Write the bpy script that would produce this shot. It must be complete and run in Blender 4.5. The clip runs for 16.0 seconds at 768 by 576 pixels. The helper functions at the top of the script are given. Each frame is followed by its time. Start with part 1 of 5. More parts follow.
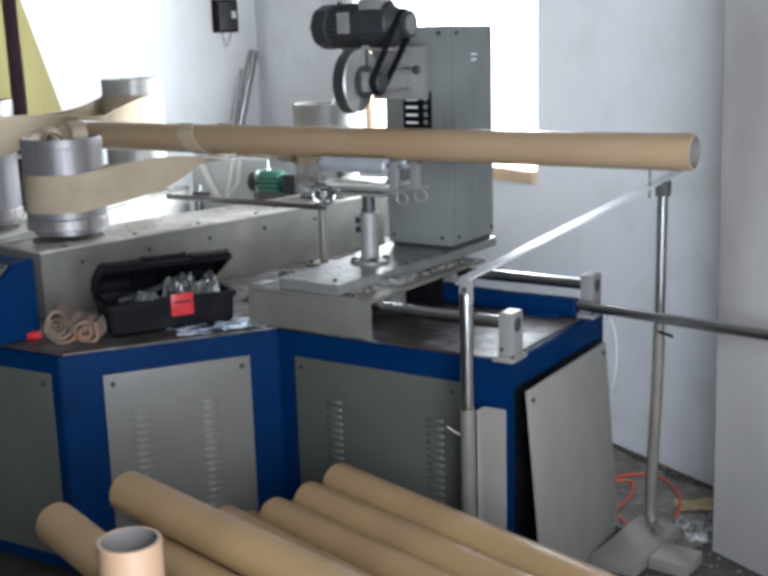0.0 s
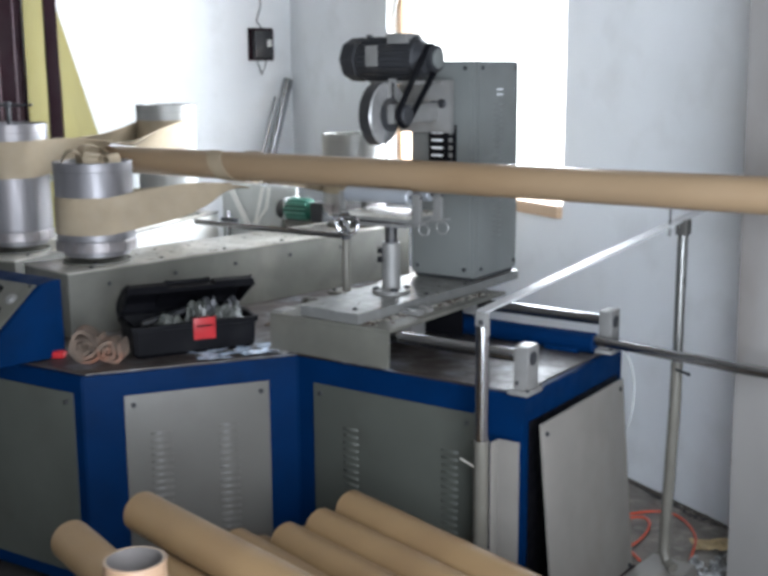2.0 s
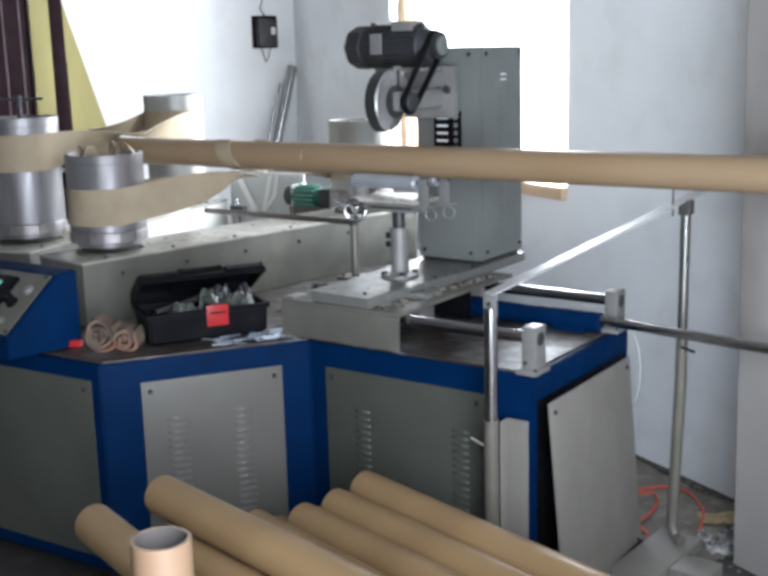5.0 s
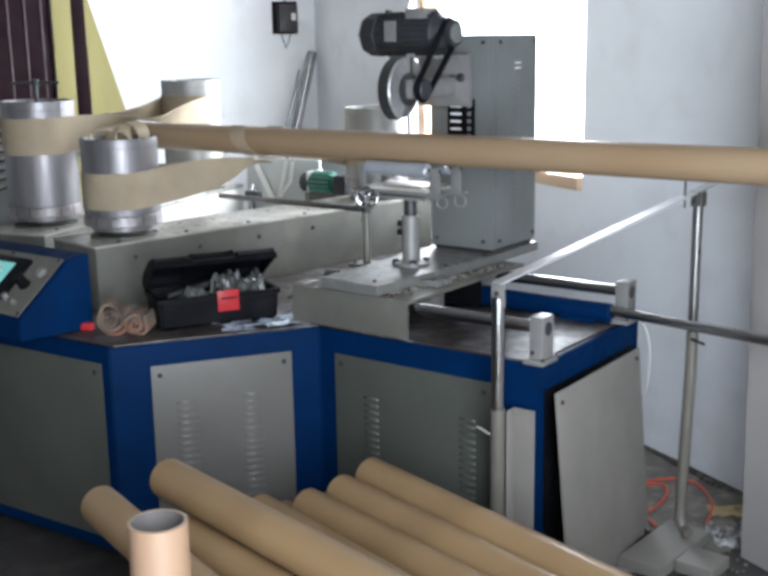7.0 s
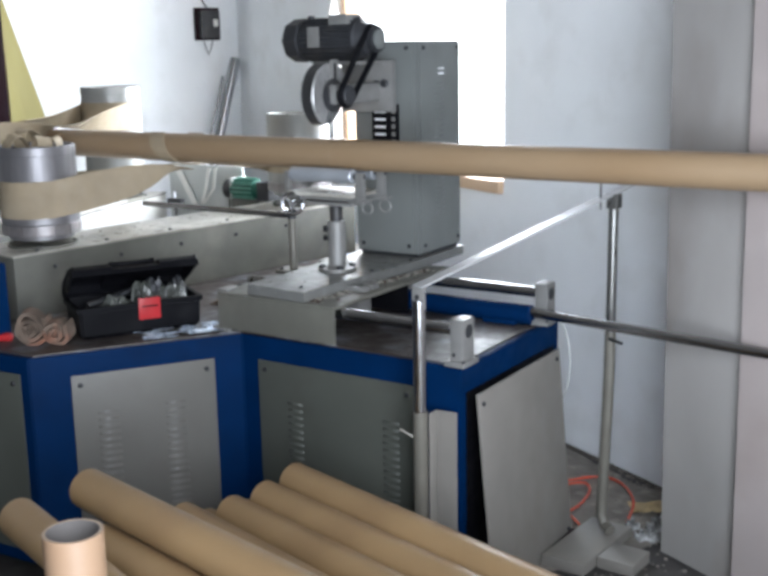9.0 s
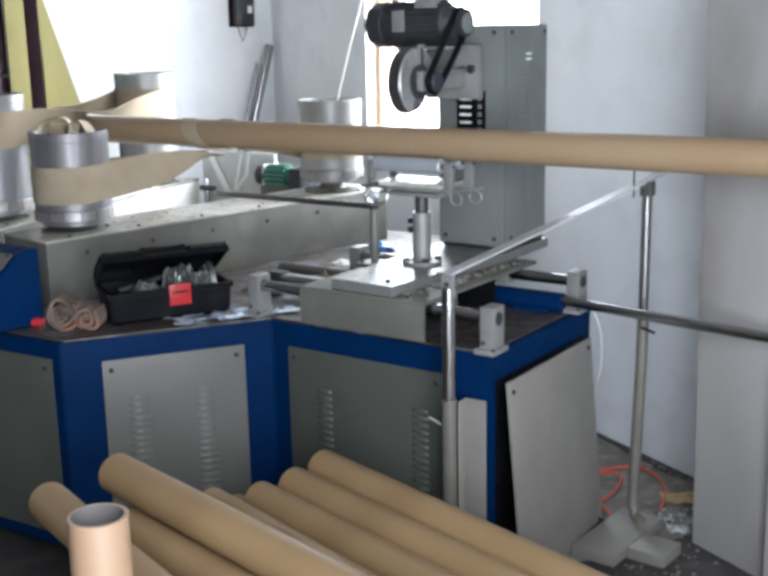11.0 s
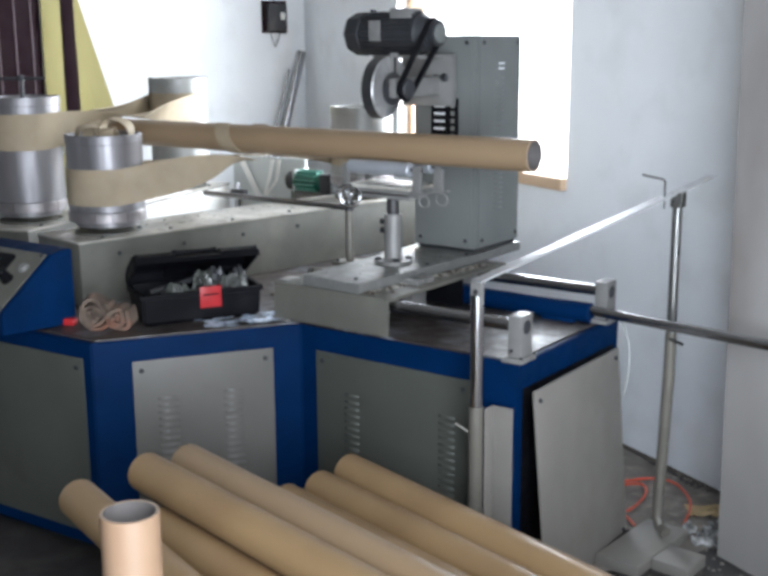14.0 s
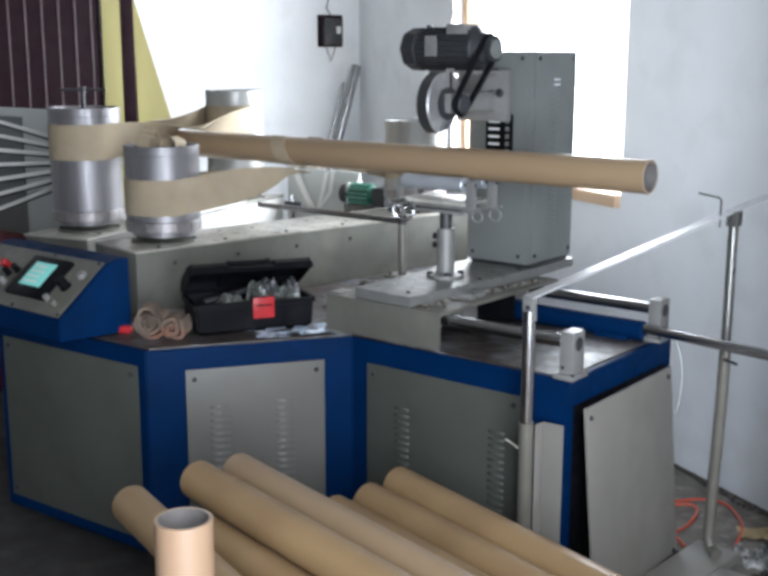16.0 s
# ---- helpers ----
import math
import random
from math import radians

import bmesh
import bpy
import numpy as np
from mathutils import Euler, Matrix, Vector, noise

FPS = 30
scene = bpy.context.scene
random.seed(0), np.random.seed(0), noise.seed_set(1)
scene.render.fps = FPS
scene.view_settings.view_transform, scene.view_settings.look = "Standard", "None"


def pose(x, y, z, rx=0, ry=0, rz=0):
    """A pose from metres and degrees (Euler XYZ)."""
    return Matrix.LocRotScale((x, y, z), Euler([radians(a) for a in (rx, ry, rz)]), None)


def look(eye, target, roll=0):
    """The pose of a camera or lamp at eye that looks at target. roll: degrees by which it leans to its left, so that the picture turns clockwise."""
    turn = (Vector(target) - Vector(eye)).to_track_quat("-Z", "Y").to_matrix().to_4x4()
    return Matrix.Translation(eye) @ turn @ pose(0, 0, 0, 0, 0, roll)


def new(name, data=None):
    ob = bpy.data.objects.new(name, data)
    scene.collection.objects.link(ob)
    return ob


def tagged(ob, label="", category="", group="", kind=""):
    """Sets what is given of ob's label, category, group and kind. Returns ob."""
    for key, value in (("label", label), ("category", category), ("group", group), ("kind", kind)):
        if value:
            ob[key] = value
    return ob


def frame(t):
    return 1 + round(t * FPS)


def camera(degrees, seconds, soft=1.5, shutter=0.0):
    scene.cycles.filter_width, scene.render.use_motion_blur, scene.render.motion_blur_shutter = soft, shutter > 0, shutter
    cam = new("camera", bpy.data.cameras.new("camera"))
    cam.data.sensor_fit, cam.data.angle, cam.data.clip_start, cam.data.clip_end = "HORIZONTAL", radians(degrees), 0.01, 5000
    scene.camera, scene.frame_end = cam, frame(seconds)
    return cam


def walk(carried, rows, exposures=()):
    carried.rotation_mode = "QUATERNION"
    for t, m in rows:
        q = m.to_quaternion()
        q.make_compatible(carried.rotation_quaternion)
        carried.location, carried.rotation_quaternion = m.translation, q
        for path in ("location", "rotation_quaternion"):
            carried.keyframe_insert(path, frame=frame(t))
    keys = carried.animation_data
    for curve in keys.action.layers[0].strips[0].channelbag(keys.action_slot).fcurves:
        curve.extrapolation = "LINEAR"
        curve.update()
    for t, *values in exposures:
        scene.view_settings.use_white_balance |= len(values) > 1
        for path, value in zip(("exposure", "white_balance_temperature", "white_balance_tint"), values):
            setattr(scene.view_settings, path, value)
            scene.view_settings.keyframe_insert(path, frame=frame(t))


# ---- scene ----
cam = camera(38.0, 16.0, soft=3.6, shutter=0.5)
PATH = [
    (0, (1.39, -2.72, 1.638), (0.309, -1.093, 1.209), -1.7),
    (0.5, (1.406, -2.707, 1.646), (0.29, -1.104, 1.218), -2.3),
    (1, (1.416, -2.711, 1.647), (0.329, -1.08, 1.25), -1.5),
    (1.5, (1.428, -2.714, 1.649), (0.367, -1.065, 1.259), 0.3),
    (2, (1.445, -2.727, 1.653), (0.31, -1.124, 1.273), -0.4),
    (2.5, (1.464, -2.729, 1.656), (0.288, -1.162, 1.255), -0.7),
    (3, (1.493, -2.734, 1.67), (0.303, -1.178, 1.267), -0.7),
    (3.5, (1.508, -2.741, 1.672), (0.309, -1.192, 1.268), -0.6),
    (4, (1.484, -2.774, 1.675), (0.307, -1.202, 1.294), -1.7),
    (4.2, (1.466, -2.789, 1.674), (0.314, -1.2, 1.287), -2.2),
    (6.3, (1.502, -2.77, 1.669), (0.346, -1.197, 1.236), -0.8),
    (6.5, (1.504, -2.768, 1.669), (0.341, -1.2, 1.236), -0.9),
    (7, (1.513, -2.763, 1.672), (0.341, -1.201, 1.241), -1.0),
    (7.5, (1.525, -2.761, 1.675), (0.369, -1.185, 1.25), -1.1),
    (8, (1.549, -2.757, 1.675), (0.48, -1.12, 1.254), -1.1),
    (8.5, (1.545, -2.758, 1.673), (0.477, -1.12, 1.252), -1.1),
    (11, (1.552, -2.736, 1.665), (0.429, -1.141, 1.222), -1.2),
    (11.5, (1.541, -2.728, 1.663), (0.412, -1.138, 1.219), -1.2),
    (12, (1.537, -2.729, 1.665), (0.397, -1.147, 1.219), -1.1),
    (12.5, (1.54, -2.737, 1.664), (0.39, -1.161, 1.221), -0.8),
    (13, (1.555, -2.744, 1.662), (0.427, -1.153, 1.219), -0.9),
    (13.5, (1.554, -2.754, 1.664), (0.421, -1.165, 1.229), -0.6),
    (14, (1.554, -2.76, 1.665), (0.393, -1.189, 1.236), -0.4),
    (14.5, (1.553, -2.764, 1.67), (0.366, -1.21, 1.246), -0.5),
    (15, (1.55, -2.764, 1.668), (0.353, -1.217, 1.251), -0.4),
    (15.5, (1.55, -2.772, 1.671), (0.336, -1.237, 1.258), -0.2),
    (16, (1.554, -2.777, 1.67), (0.321, -1.256, 1.264), 0.1),
]
walk(cam, [(t, look(eye, target, roll)) for t, eye, target, roll in PATH])

# ---- light ----
world = bpy.data.worlds.new("sky")
scene.world = world
world.use_nodes = True
wn = world.node_tree
bg = wn.nodes["Background"]
sky = wn.nodes.new("ShaderNodeTexSky")
sky.sky_type, sky.sun_disc = "NISHITA", False
sky.sun_elevation, sky.sun_rotation = radians(40), radians(120)
sky.air_density, sky.dust_density = 1.0, 3.0
wn.links.new(sky.outputs[0], bg.inputs[0])
bg.inputs[1].default_value = 0.12

# The room's own axes: u runs along the window wall from the far corner, w points into the wall (minus w into the room).
ROOM = Matrix.Translation((-3.369, 3.038, 0)) @ Matrix.Rotation(math.atan2(-0.4606, 0.8876), 4, "Z")
CEIL, LONG, DEEP = 3.3, 7.5, 7.4


def room(u, v, z=0.0):
    """A place in the world from u along the window wall and v out of it."""
    return ROOM @ Vector((u, -v, z))


def area_lamp(name, place, target, width, height, power, colour):
    lamp = bpy.data.lights.new(name, "AREA")
    lamp.shape, lamp.size, lamp.size_y, lamp.energy, lamp.color = "RECTANGLE", width, height, power, colour
    ob = new(name, lamp)
    ob.matrix_world = look(place, target)
    return ob


sun = bpy.data.lights.new("sun", "SUN")
sun.energy, sun.angle, sun.color = 1.0, radians(12), (1.0, 0.96, 0.9)
new("sun", sun).matrix_world = look(room(3, -6, 7), room(3, 0, 1))
area_lamp("window_daylight", room(2.18, -0.16, 1.85), room(2.6, 3.0, 1.0), 1.6, 1.5, 138, (0.80, 0.893, 1.0))
area_lamp("doorway_daylight", room(LONG + 0.12, 2.45, 1.4), room(3.6, 0.15, 1.2), 2.0, 2.6, 300, (0.785, 0.878, 1.0))


# ---- materials ----
def material(name, colour, rough=0.6, metal=0.0, var=0.15, scale=5.0, bump=0.1, grain=80.0, stain=None, gloss=0.5, stretch=(1, 1, 1), wear=0.12):
    """A surface with cloudy variation, fine grain relief and, if given, stains (colour, amount, scale)."""
    m = bpy.data.materials.new(name)
    m.use_nodes = True
    nt, p = m.node_tree, m.node_tree.nodes["Principled BSDF"]
    co = nt.nodes.new("ShaderNodeTexCoord")
    mp = nt.nodes.new("ShaderNodeMapping")
    mp.inputs["Scale"].default_value = stretch
    nt.links.new(co.outputs["Object"], mp.inputs[0])

    def noise_tex(s, detail=5.0):
        n = nt.nodes.new("ShaderNodeTexNoise")
        n.inputs["Scale"].default_value, n.inputs["Detail"].default_value = s, detail
        nt.links.new(mp.outputs[0], n.inputs["Vector"])
        return n.outputs["Fac"]

    def ramp(fac, a, b, lo, hi):
        r = nt.nodes.new("ShaderNodeValToRGB")
        r.color_ramp.elements[0].position, r.color_ramp.elements[1].position = lo, hi
        r.color_ramp.elements[0].color, r.color_ramp.elements[1].color = a, b
        nt.links.new(fac, r.inputs[0])
        return r.outputs[0]

    dark = [c * (1 - var) for c in colour]
    light = [min(1, c * (1 + var * 0.6)) for c in colour]
    out = ramp(noise_tex(scale), (*dark, 1), (*light, 1), 0.3, 0.7)
    if stain:
        mix = nt.nodes.new("ShaderNodeMix")
        mix.data_type = "RGBA"
        fac = ramp(noise_tex(stain[2], 8.0), (0, 0, 0, 1), (stain[1],) * 3 + (1,), 0.52, 0.72)
        nt.links.new(fac, mix.inputs[0])
        nt.links.new(out, mix.inputs[6])
        mix.inputs[7].default_value = (*stain[0], 1)
        out = mix.outputs[2]
    nt.links.new(out, p.inputs["Base Color"])
    r2 = ramp(noise_tex(scale * 3.1), (max(0.03, rough - wear),) * 3 + (1,), (min(1, rough + wear),) * 3 + (1,), 0.3, 0.7)
    nt.links.new(r2, p.inputs["Roughness"])
    p.inputs["Metallic"].default_value = metal
    p.inputs["Specular IOR Level"].default_value = gloss
    if bump:
        b = nt.nodes.new("ShaderNodeBump")
        b.inputs["Strength"].default_value, b.inputs["Distance"].default_value = bump, 0.004
        nt.links.new(noise_tex(grain, 6.0), b.inputs["Height"])
        nt.links.new(b.outputs[0], p.inputs["Normal"])
    return m


def glow(name, colour, strength):
    m = bpy.data.materials.new(name)
    m.use_nodes = True
    p = m.node_tree.nodes["Principled BSDF"]
    p.inputs["Base Color"].default_value = (*colour, 1)
    p.inputs["Emission Color"].default_value = (*colour, 1)
    p.inputs["Emission Strength"].default_value = strength
    return m


PLASTER = material("white_plaster", (0.86, 0.87, 0.88), 0.85, var=0.07, scale=1.6, bump=0.3, grain=22, stain=((0.66, 0.655, 0.64), 0.45, 3.4))
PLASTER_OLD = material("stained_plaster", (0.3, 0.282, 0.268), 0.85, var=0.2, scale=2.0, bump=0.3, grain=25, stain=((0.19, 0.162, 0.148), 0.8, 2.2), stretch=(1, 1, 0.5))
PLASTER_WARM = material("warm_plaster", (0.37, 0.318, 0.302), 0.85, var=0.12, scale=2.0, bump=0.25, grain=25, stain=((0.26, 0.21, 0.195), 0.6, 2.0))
# For the unseen walls and ceiling only; kept grey to cut bounced light.
UNSEEN_GREY = material("unseen_room_grey", (0.22, 0.21, 0.2), 0.9, var=0.2, scale=2.0, bump=0.3, grain=25)
CONCRETE = material("dusty_concrete", (0.03, 0.027, 0.026), 0.9, var=0.4, scale=3.0, bump=0.6, grain=35, stain=((0.075, 0.066, 0.058), 0.6, 5.0))
BLUE = material("blue_machine_paint", (0.0003, 0.0155, 0.062), 0.5, var=0.14, scale=6, bump=0.05, grain=90, stain=((0.0015, 0.01, 0.034), 0.5, 5), gloss=0.06, wear=0.08)
# Pale cover paint; the warm light on the end cover is in the colour too.
COVER = material("pale_warm_lit_grey_paint", (0.198, 0.184, 0.166), 0.45, var=0.12, scale=4, bump=0.06, grain=120, stain=((0.16, 0.144, 0.128), 0.5, 5), wear=0.06)
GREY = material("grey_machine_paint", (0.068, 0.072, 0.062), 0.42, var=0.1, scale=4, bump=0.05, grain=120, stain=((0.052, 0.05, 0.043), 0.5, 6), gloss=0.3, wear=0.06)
# GREY again, lightened and warmed: the light this panel faces is in the colour.
GREY_LIT = material("lit_panel_paint", (0.128, 0.122, 0.111), 0.42, var=0.08, scale=4, bump=0.05, grain=120, stain=((0.103, 0.093, 0.084), 0.5, 5), gloss=0.3, wear=0.06)
CABINET_GREY = material("cabinet_grey_paint", (0.142, 0.15, 0.144), 0.4, var=0.09, scale=4, bump=0.08, grain=200, stain=((0.11, 0.11, 0.105), 0.4, 7), wear=0.06)
DUSTY = material("dusty_grey_paint", (0.112, 0.109, 0.092), 0.5, var=0.22, scale=6, bump=0.12, grain=60, stain=((0.18, 0.166, 0.142), 0.6, 5))
WORKTOP = material("dusty_steel_top", (0.058, 0.047, 0.042), 0.45, 0.1, var=0.35, scale=8, bump=0.15, grain=50, stain=((0.2, 0.215, 0.245), 0.8, 10), gloss=0.35)
STEEL = material("polished_steel", (0.42, 0.42, 0.43), 0.22, 1.0, var=0.08, scale=10, bump=0.0, wear=0.05)
ALU = material("turned_aluminium", (0.225, 0.216, 0.224), 0.45, 0.6, var=0.3, scale=16, bump=0.04, grain=60, stain=((0.2, 0.175, 0.17), 0.6, 9), wear=0.1, stretch=(1, 1, 0.12))
# ALU paled by dust; window light and haze are put into the colour.
ALU_LIT = material("dusty_lit_aluminium", (0.3, 0.298, 0.285), 0.45, 0.4, var=0.16, scale=9, bump=0.05, grain=60, stain=((0.22, 0.21, 0.19), 0.6, 8), wear=0.08, stretch=(1, 1, 0.3))
RING = material("bright_machined_ring", (0.27, 0.25, 0.25), 0.46, 0.7, var=0.2, scale=22, bump=0.03, grain=60, stain=((0.26, 0.22, 0.21), 0.6, 18), wear=0.1)
CAST = material("machined_block", (0.225, 0.22, 0.212), 0.48, 0.3, var=0.15, scale=10, bump=0.06, grain=80, stain=((0.2, 0.19, 0.175), 0.5, 14))
POST = material("grey_painted_pipe", (0.15, 0.14, 0.118), 0.42, 0.2, var=0.15, scale=8, bump=0.05, grain=90, stain=((0.1, 0.09, 0.075), 0.4, 9))
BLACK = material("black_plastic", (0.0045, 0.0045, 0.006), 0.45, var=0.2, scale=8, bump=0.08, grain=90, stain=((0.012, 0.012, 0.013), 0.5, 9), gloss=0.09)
DARK = material("dark_iron", (0.035, 0.036, 0.04), 0.5, 0.3, var=0.25, scale=10, bump=0.15, grain=80, stain=((0.1, 0.09, 0.08), 0.5, 12))
KRAFT = material("kraft_paper", (0.26, 0.168, 0.084), 0.42, var=0.1, scale=3, bump=0.04, grain=120, stain=((0.21, 0.13, 0.064), 0.6, 4), wear=0.07)
# KRAFT greyed a little: window flare on the tube is in the colour.
KRAFT_GLARE = material("glare_tinted_kraft", (0.265, 0.182, 0.108), 0.4, var=0.1, scale=3, bump=0.04, grain=120, stain=((0.215, 0.138, 0.075), 0.6, 3), wear=0.08, stretch=(0.5, 1, 1))
KRAFT_PINK = material("pinkish_kraft", (0.275, 0.178, 0.113), 0.45, var=0.1, scale=4, bump=0.04, grain=120, stain=((0.27, 0.16, 0.095), 0.5, 5), wear=0.07)
KRAFT_EDGE = material("cut_paper_edge", (0.3, 0.225, 0.165), 0.8, var=0.12, scale=20, bump=0.1, grain=150)
PAPER_IN = material("grey_board_lining", (0.125, 0.113, 0.108), 0.85, var=0.12, scale=12, bump=0.1, grain=100)
BELT = material("woven_drive_belt", (0.31, 0.245, 0.165), 0.75, var=0.12, scale=10, bump=0.15, grain=260, stain=((0.36, 0.31, 0.23), 0.4, 6))
RED = material("red_plastic", (0.4, 0.022, 0.026), 0.4, var=0.15, scale=12, bump=0.03, gloss=0.3)
ORANGE = material("orange_hose", (0.55, 0.075, 0.035), 0.45, var=0.1, scale=12, bump=0.02)
GREEN = material("green_motor_paint", (0.008, 0.085, 0.055), 0.4, var=0.15, scale=12, bump=0.05)
MAROON = material("dark_maroon_door_paint", (0.013, 0.003, 0.006), 0.6, var=0.15, scale=5, bump=0.05, gloss=0.12)
PIPE = material("zinc_plated_pipe", (0.2, 0.198, 0.19), 0.32, 0.8, var=0.15, scale=9, bump=0.02, grain=80, stain=((0.18, 0.165, 0.14), 0.5, 7), wear=0.06)
# Real sawdust, lightened further: window glare on the lids is in the colour.
DUST_GLARE = material("sawdust_and_glare_on_paint", (0.36, 0.34, 0.295), 0.36, var=0.3, scale=7, bump=0.2, grain=50, stain=((0.56, 0.54, 0.49), 0.9, 6), wear=0.15)
# Pale flecks put some of the window glare into the slab's colour.
SLABTOP = material("worn_slab_with_glare", (0.15, 0.15, 0.142), 0.4, 0.1, var=0.12, scale=9, bump=0.1, grain=45, stain=((0.22, 0.22, 0.215), 0.5, 22), wear=0.1)
FLATBAR = material("brushed_flat_bar", (0.5, 0.505, 0.51), 0.4, 0.45, var=0.12, scale=12, bump=0.03, grain=80, stain=((0.36, 0.35, 0.33), 0.5, 10), wear=0.08)
PALE = material("pale_sheet_paint", (0.5, 0.52, 0.5), 0.45, var=0.08, scale=4, bump=0.05, grain=90)
YELLOW = material("yellow_board", (0.36, 0.31, 0.12), 0.65, var=0.15, scale=4, bump=0.1, grain=60, stretch=(1, 1, 0.3))
WOOD = material("window_timber", (0.66, 0.46, 0.3), 0.55, var=0.2, scale=6, bump=0.15, grain=40, stretch=(0.2, 1, 1))
RAG = material("dirty_cloth", (0.155, 0.112, 0.085), 0.95, var=0.55, scale=16, bump=0.6, grain=120, stain=((0.2, 0.045, 0.014), 0.95, 8))
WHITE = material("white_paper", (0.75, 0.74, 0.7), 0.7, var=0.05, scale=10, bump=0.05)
RUST = material("rusty_grime", (0.06, 0.035, 0.025), 0.9, var=0.4, scale=30, bump=0.3)
GUARD = material("scuffed_guard_metal", (0.36, 0.355, 0.35), 0.38, 0.5, var=0.3, scale=14, bump=0.05, grain=60, stain=((0.14, 0.135, 0.13), 0.6, 18))
GUARD_RIM = material("dark_guard_rim", (0.06, 0.06, 0.062), 0.4, 0.5, var=0.3, scale=14, bump=0.05, grain=60)
# Near-white stands in for window light shining through the cabinet slits.
SLIT = material("slit_daylight_white", (0.85, 0.86, 0.88), 0.3, var=0.05, scale=10, bump=0.0)
SCREEN = glow("screen_glow", (0.16, 0.46, 0.43), 0.5)
SKYGLOW = glow("overcast_daylight", (0.95, 0.98, 1.0), 6.0)


# ---- helpers for shapes ----
def thing(name, m, label, category, group="", kind=""):
    ob = new(name)
    ob.empty_display_size = 0.05
    ob.matrix_world = m
    return tagged(ob, label, category, group, kind)


def mesh_of(name, bm, mat, smooth=True):
    bmesh.ops.recalc_face_normals(bm, faces=bm.faces)
    me = bpy.data.meshes.new(name)
    bm.to_mesh(me)
    bm.free()
    for one in (mat if isinstance(mat, (list, tuple)) else [mat]):
        me.materials.append(one)
    if smooth:
        me.shade_smooth()
        me.set_sharp_from_angle(angle=radians(24))
    return me


def part(name, bm, mat, parent, label="", at=None):
    """Links a bmesh (or shares a mesh) as one mesh object under a thing or a part."""
    data = bm if isinstance(bm, bpy.types.Mesh) else mesh_of(name, bm, mat)
    ob = new(name, data)
    ob.parent = parent
    if at is not None:
        ob.matrix_basis = at
    return tagged(ob, label) if label else ob


def box(bm, lo, hi, bevel=0.002, m=None):
    made = bmesh.ops.create_cube(bm, size=1.0)["verts"]
    c, s = [(a + b) / 2 for a, b in zip(lo, hi)], [abs(b - a) for a, b in zip(lo, hi)]
    t = Matrix.Translation(c) @ Matrix.Diagonal((*s, 1))
    bmesh.ops.transform(bm, matrix=(m @ t) if m else t, verts=made)
    if bevel:
        edges = list({e for v in made for e in v.link_edges})
        bmesh.ops.bevel(bm, geom=edges, offset=min(bevel, min(s) * 0.45), segments=2, profile=0.6, affect="EDGES")
    return bm


def axis(p, q):
    p, q = Vector(p), Vector(q)
    return Matrix.Translation(p) @ (q - p).to_track_quat("Z", "Y").to_matrix().to_4x4(), (q - p).length


def lathe(bm, profile, m=None, seg=32, closed=False):
    """Turns rows of (radius, height) round the local z axis."""
    m = m or Matrix()
    rings = []
    for r, z in profile:
        if r < 1e-5:
            rings.append([bm.verts.new(m @ Vector((0, 0, z)))])
        else:
            rings.append([bm.verts.new(m @ Vector((r * math.cos(2 * math.pi * i / seg), r * math.sin(2 * math.pi * i / seg), z))) for i in range(seg)])
    pairs = list(zip(rings, rings[1:])) + ([(rings[-1], rings[0])] if closed else [])
    for a, b in pairs:
        for i in range(seg):
            j = (i + 1) % seg
            if len(a) == 1 and len(b) == 1:
                continue
            if len(a) == 1:
                bm.faces.new((a[0], b[j], b[i]))
            elif len(b) == 1:
                bm.faces.new((a[i], a[j], b[0]))
            else:
                bm.faces.new((a[i], a[j], b[j], b[i]))
    return bm


def rod(bm, p, q, r, seg=20, chamfer=0.001):
    m, n = axis(p, q)
    c = min(chamfer, r * 0.4, n * 0.3)
    return lathe(bm, [(0, 0), (r - c, 0), (r, c), (r, n - c), (r - c, n), (0, n)], m, seg)


def pipe(bm, p, q, ro, ri, seg=40):
    m, n = axis(p, q)
    c = 0.001
    return lathe(bm, [(ri, 0), (ro - c, 0), (ro, c), (ro, n - c), (ro - c, n), (ri, n)], m, seg, True)


def sweep(bm, pts, r, seg=8):
    """A round bar bent through points."""
    pts = [Vector(p) for p in pts]
    rings, up = [], Vector((0.31, 0.2, 0.93))
    for i, p in enumerate(pts):
        d = (pts[min(i + 1, len(pts) - 1)] - pts[max(i - 1, 0)]).normalized()
        a = (up - d * up.dot(d)).normalized()
        b = d.cross(a)
        up = a
        rings.append([bm.verts.new(p + r * (math.cos(t) * a + math.sin(t) * b)) for t in [2 * math.pi * k / seg for k in range(seg)]])
    for a, b in zip(rings, rings[1:]):
        for k in range(seg):
            bm.faces.new((a[k], a[(k + 1) % seg], b[(k + 1) % seg], b[k]))
    bm.faces.new(rings[0][::-1])
    bm.faces.new(rings[-1])
    return bm


def prism(bm, poly, z0, z1, bevel=0.0):
    """An upright block over a polygon of (x, y)."""
    low = [bm.verts.new((x, y, z0)) for x, y in poly]
    top = [bm.verts.new((x, y, z1)) for x, y in poly]
    n = len(poly)
    faces = [bm.faces.new(low[::-1]), bm.faces.new(top)]
    faces += [bm.faces.new((low[i], low[(i + 1) % n], top[(i + 1) % n], top[i])) for i in range(n)]
    if bevel:
        bmesh.ops.bevel(bm, geom=list({e for f in faces for e in f.edges}), offset=bevel, segments=2, affect="EDGES")
    return bm


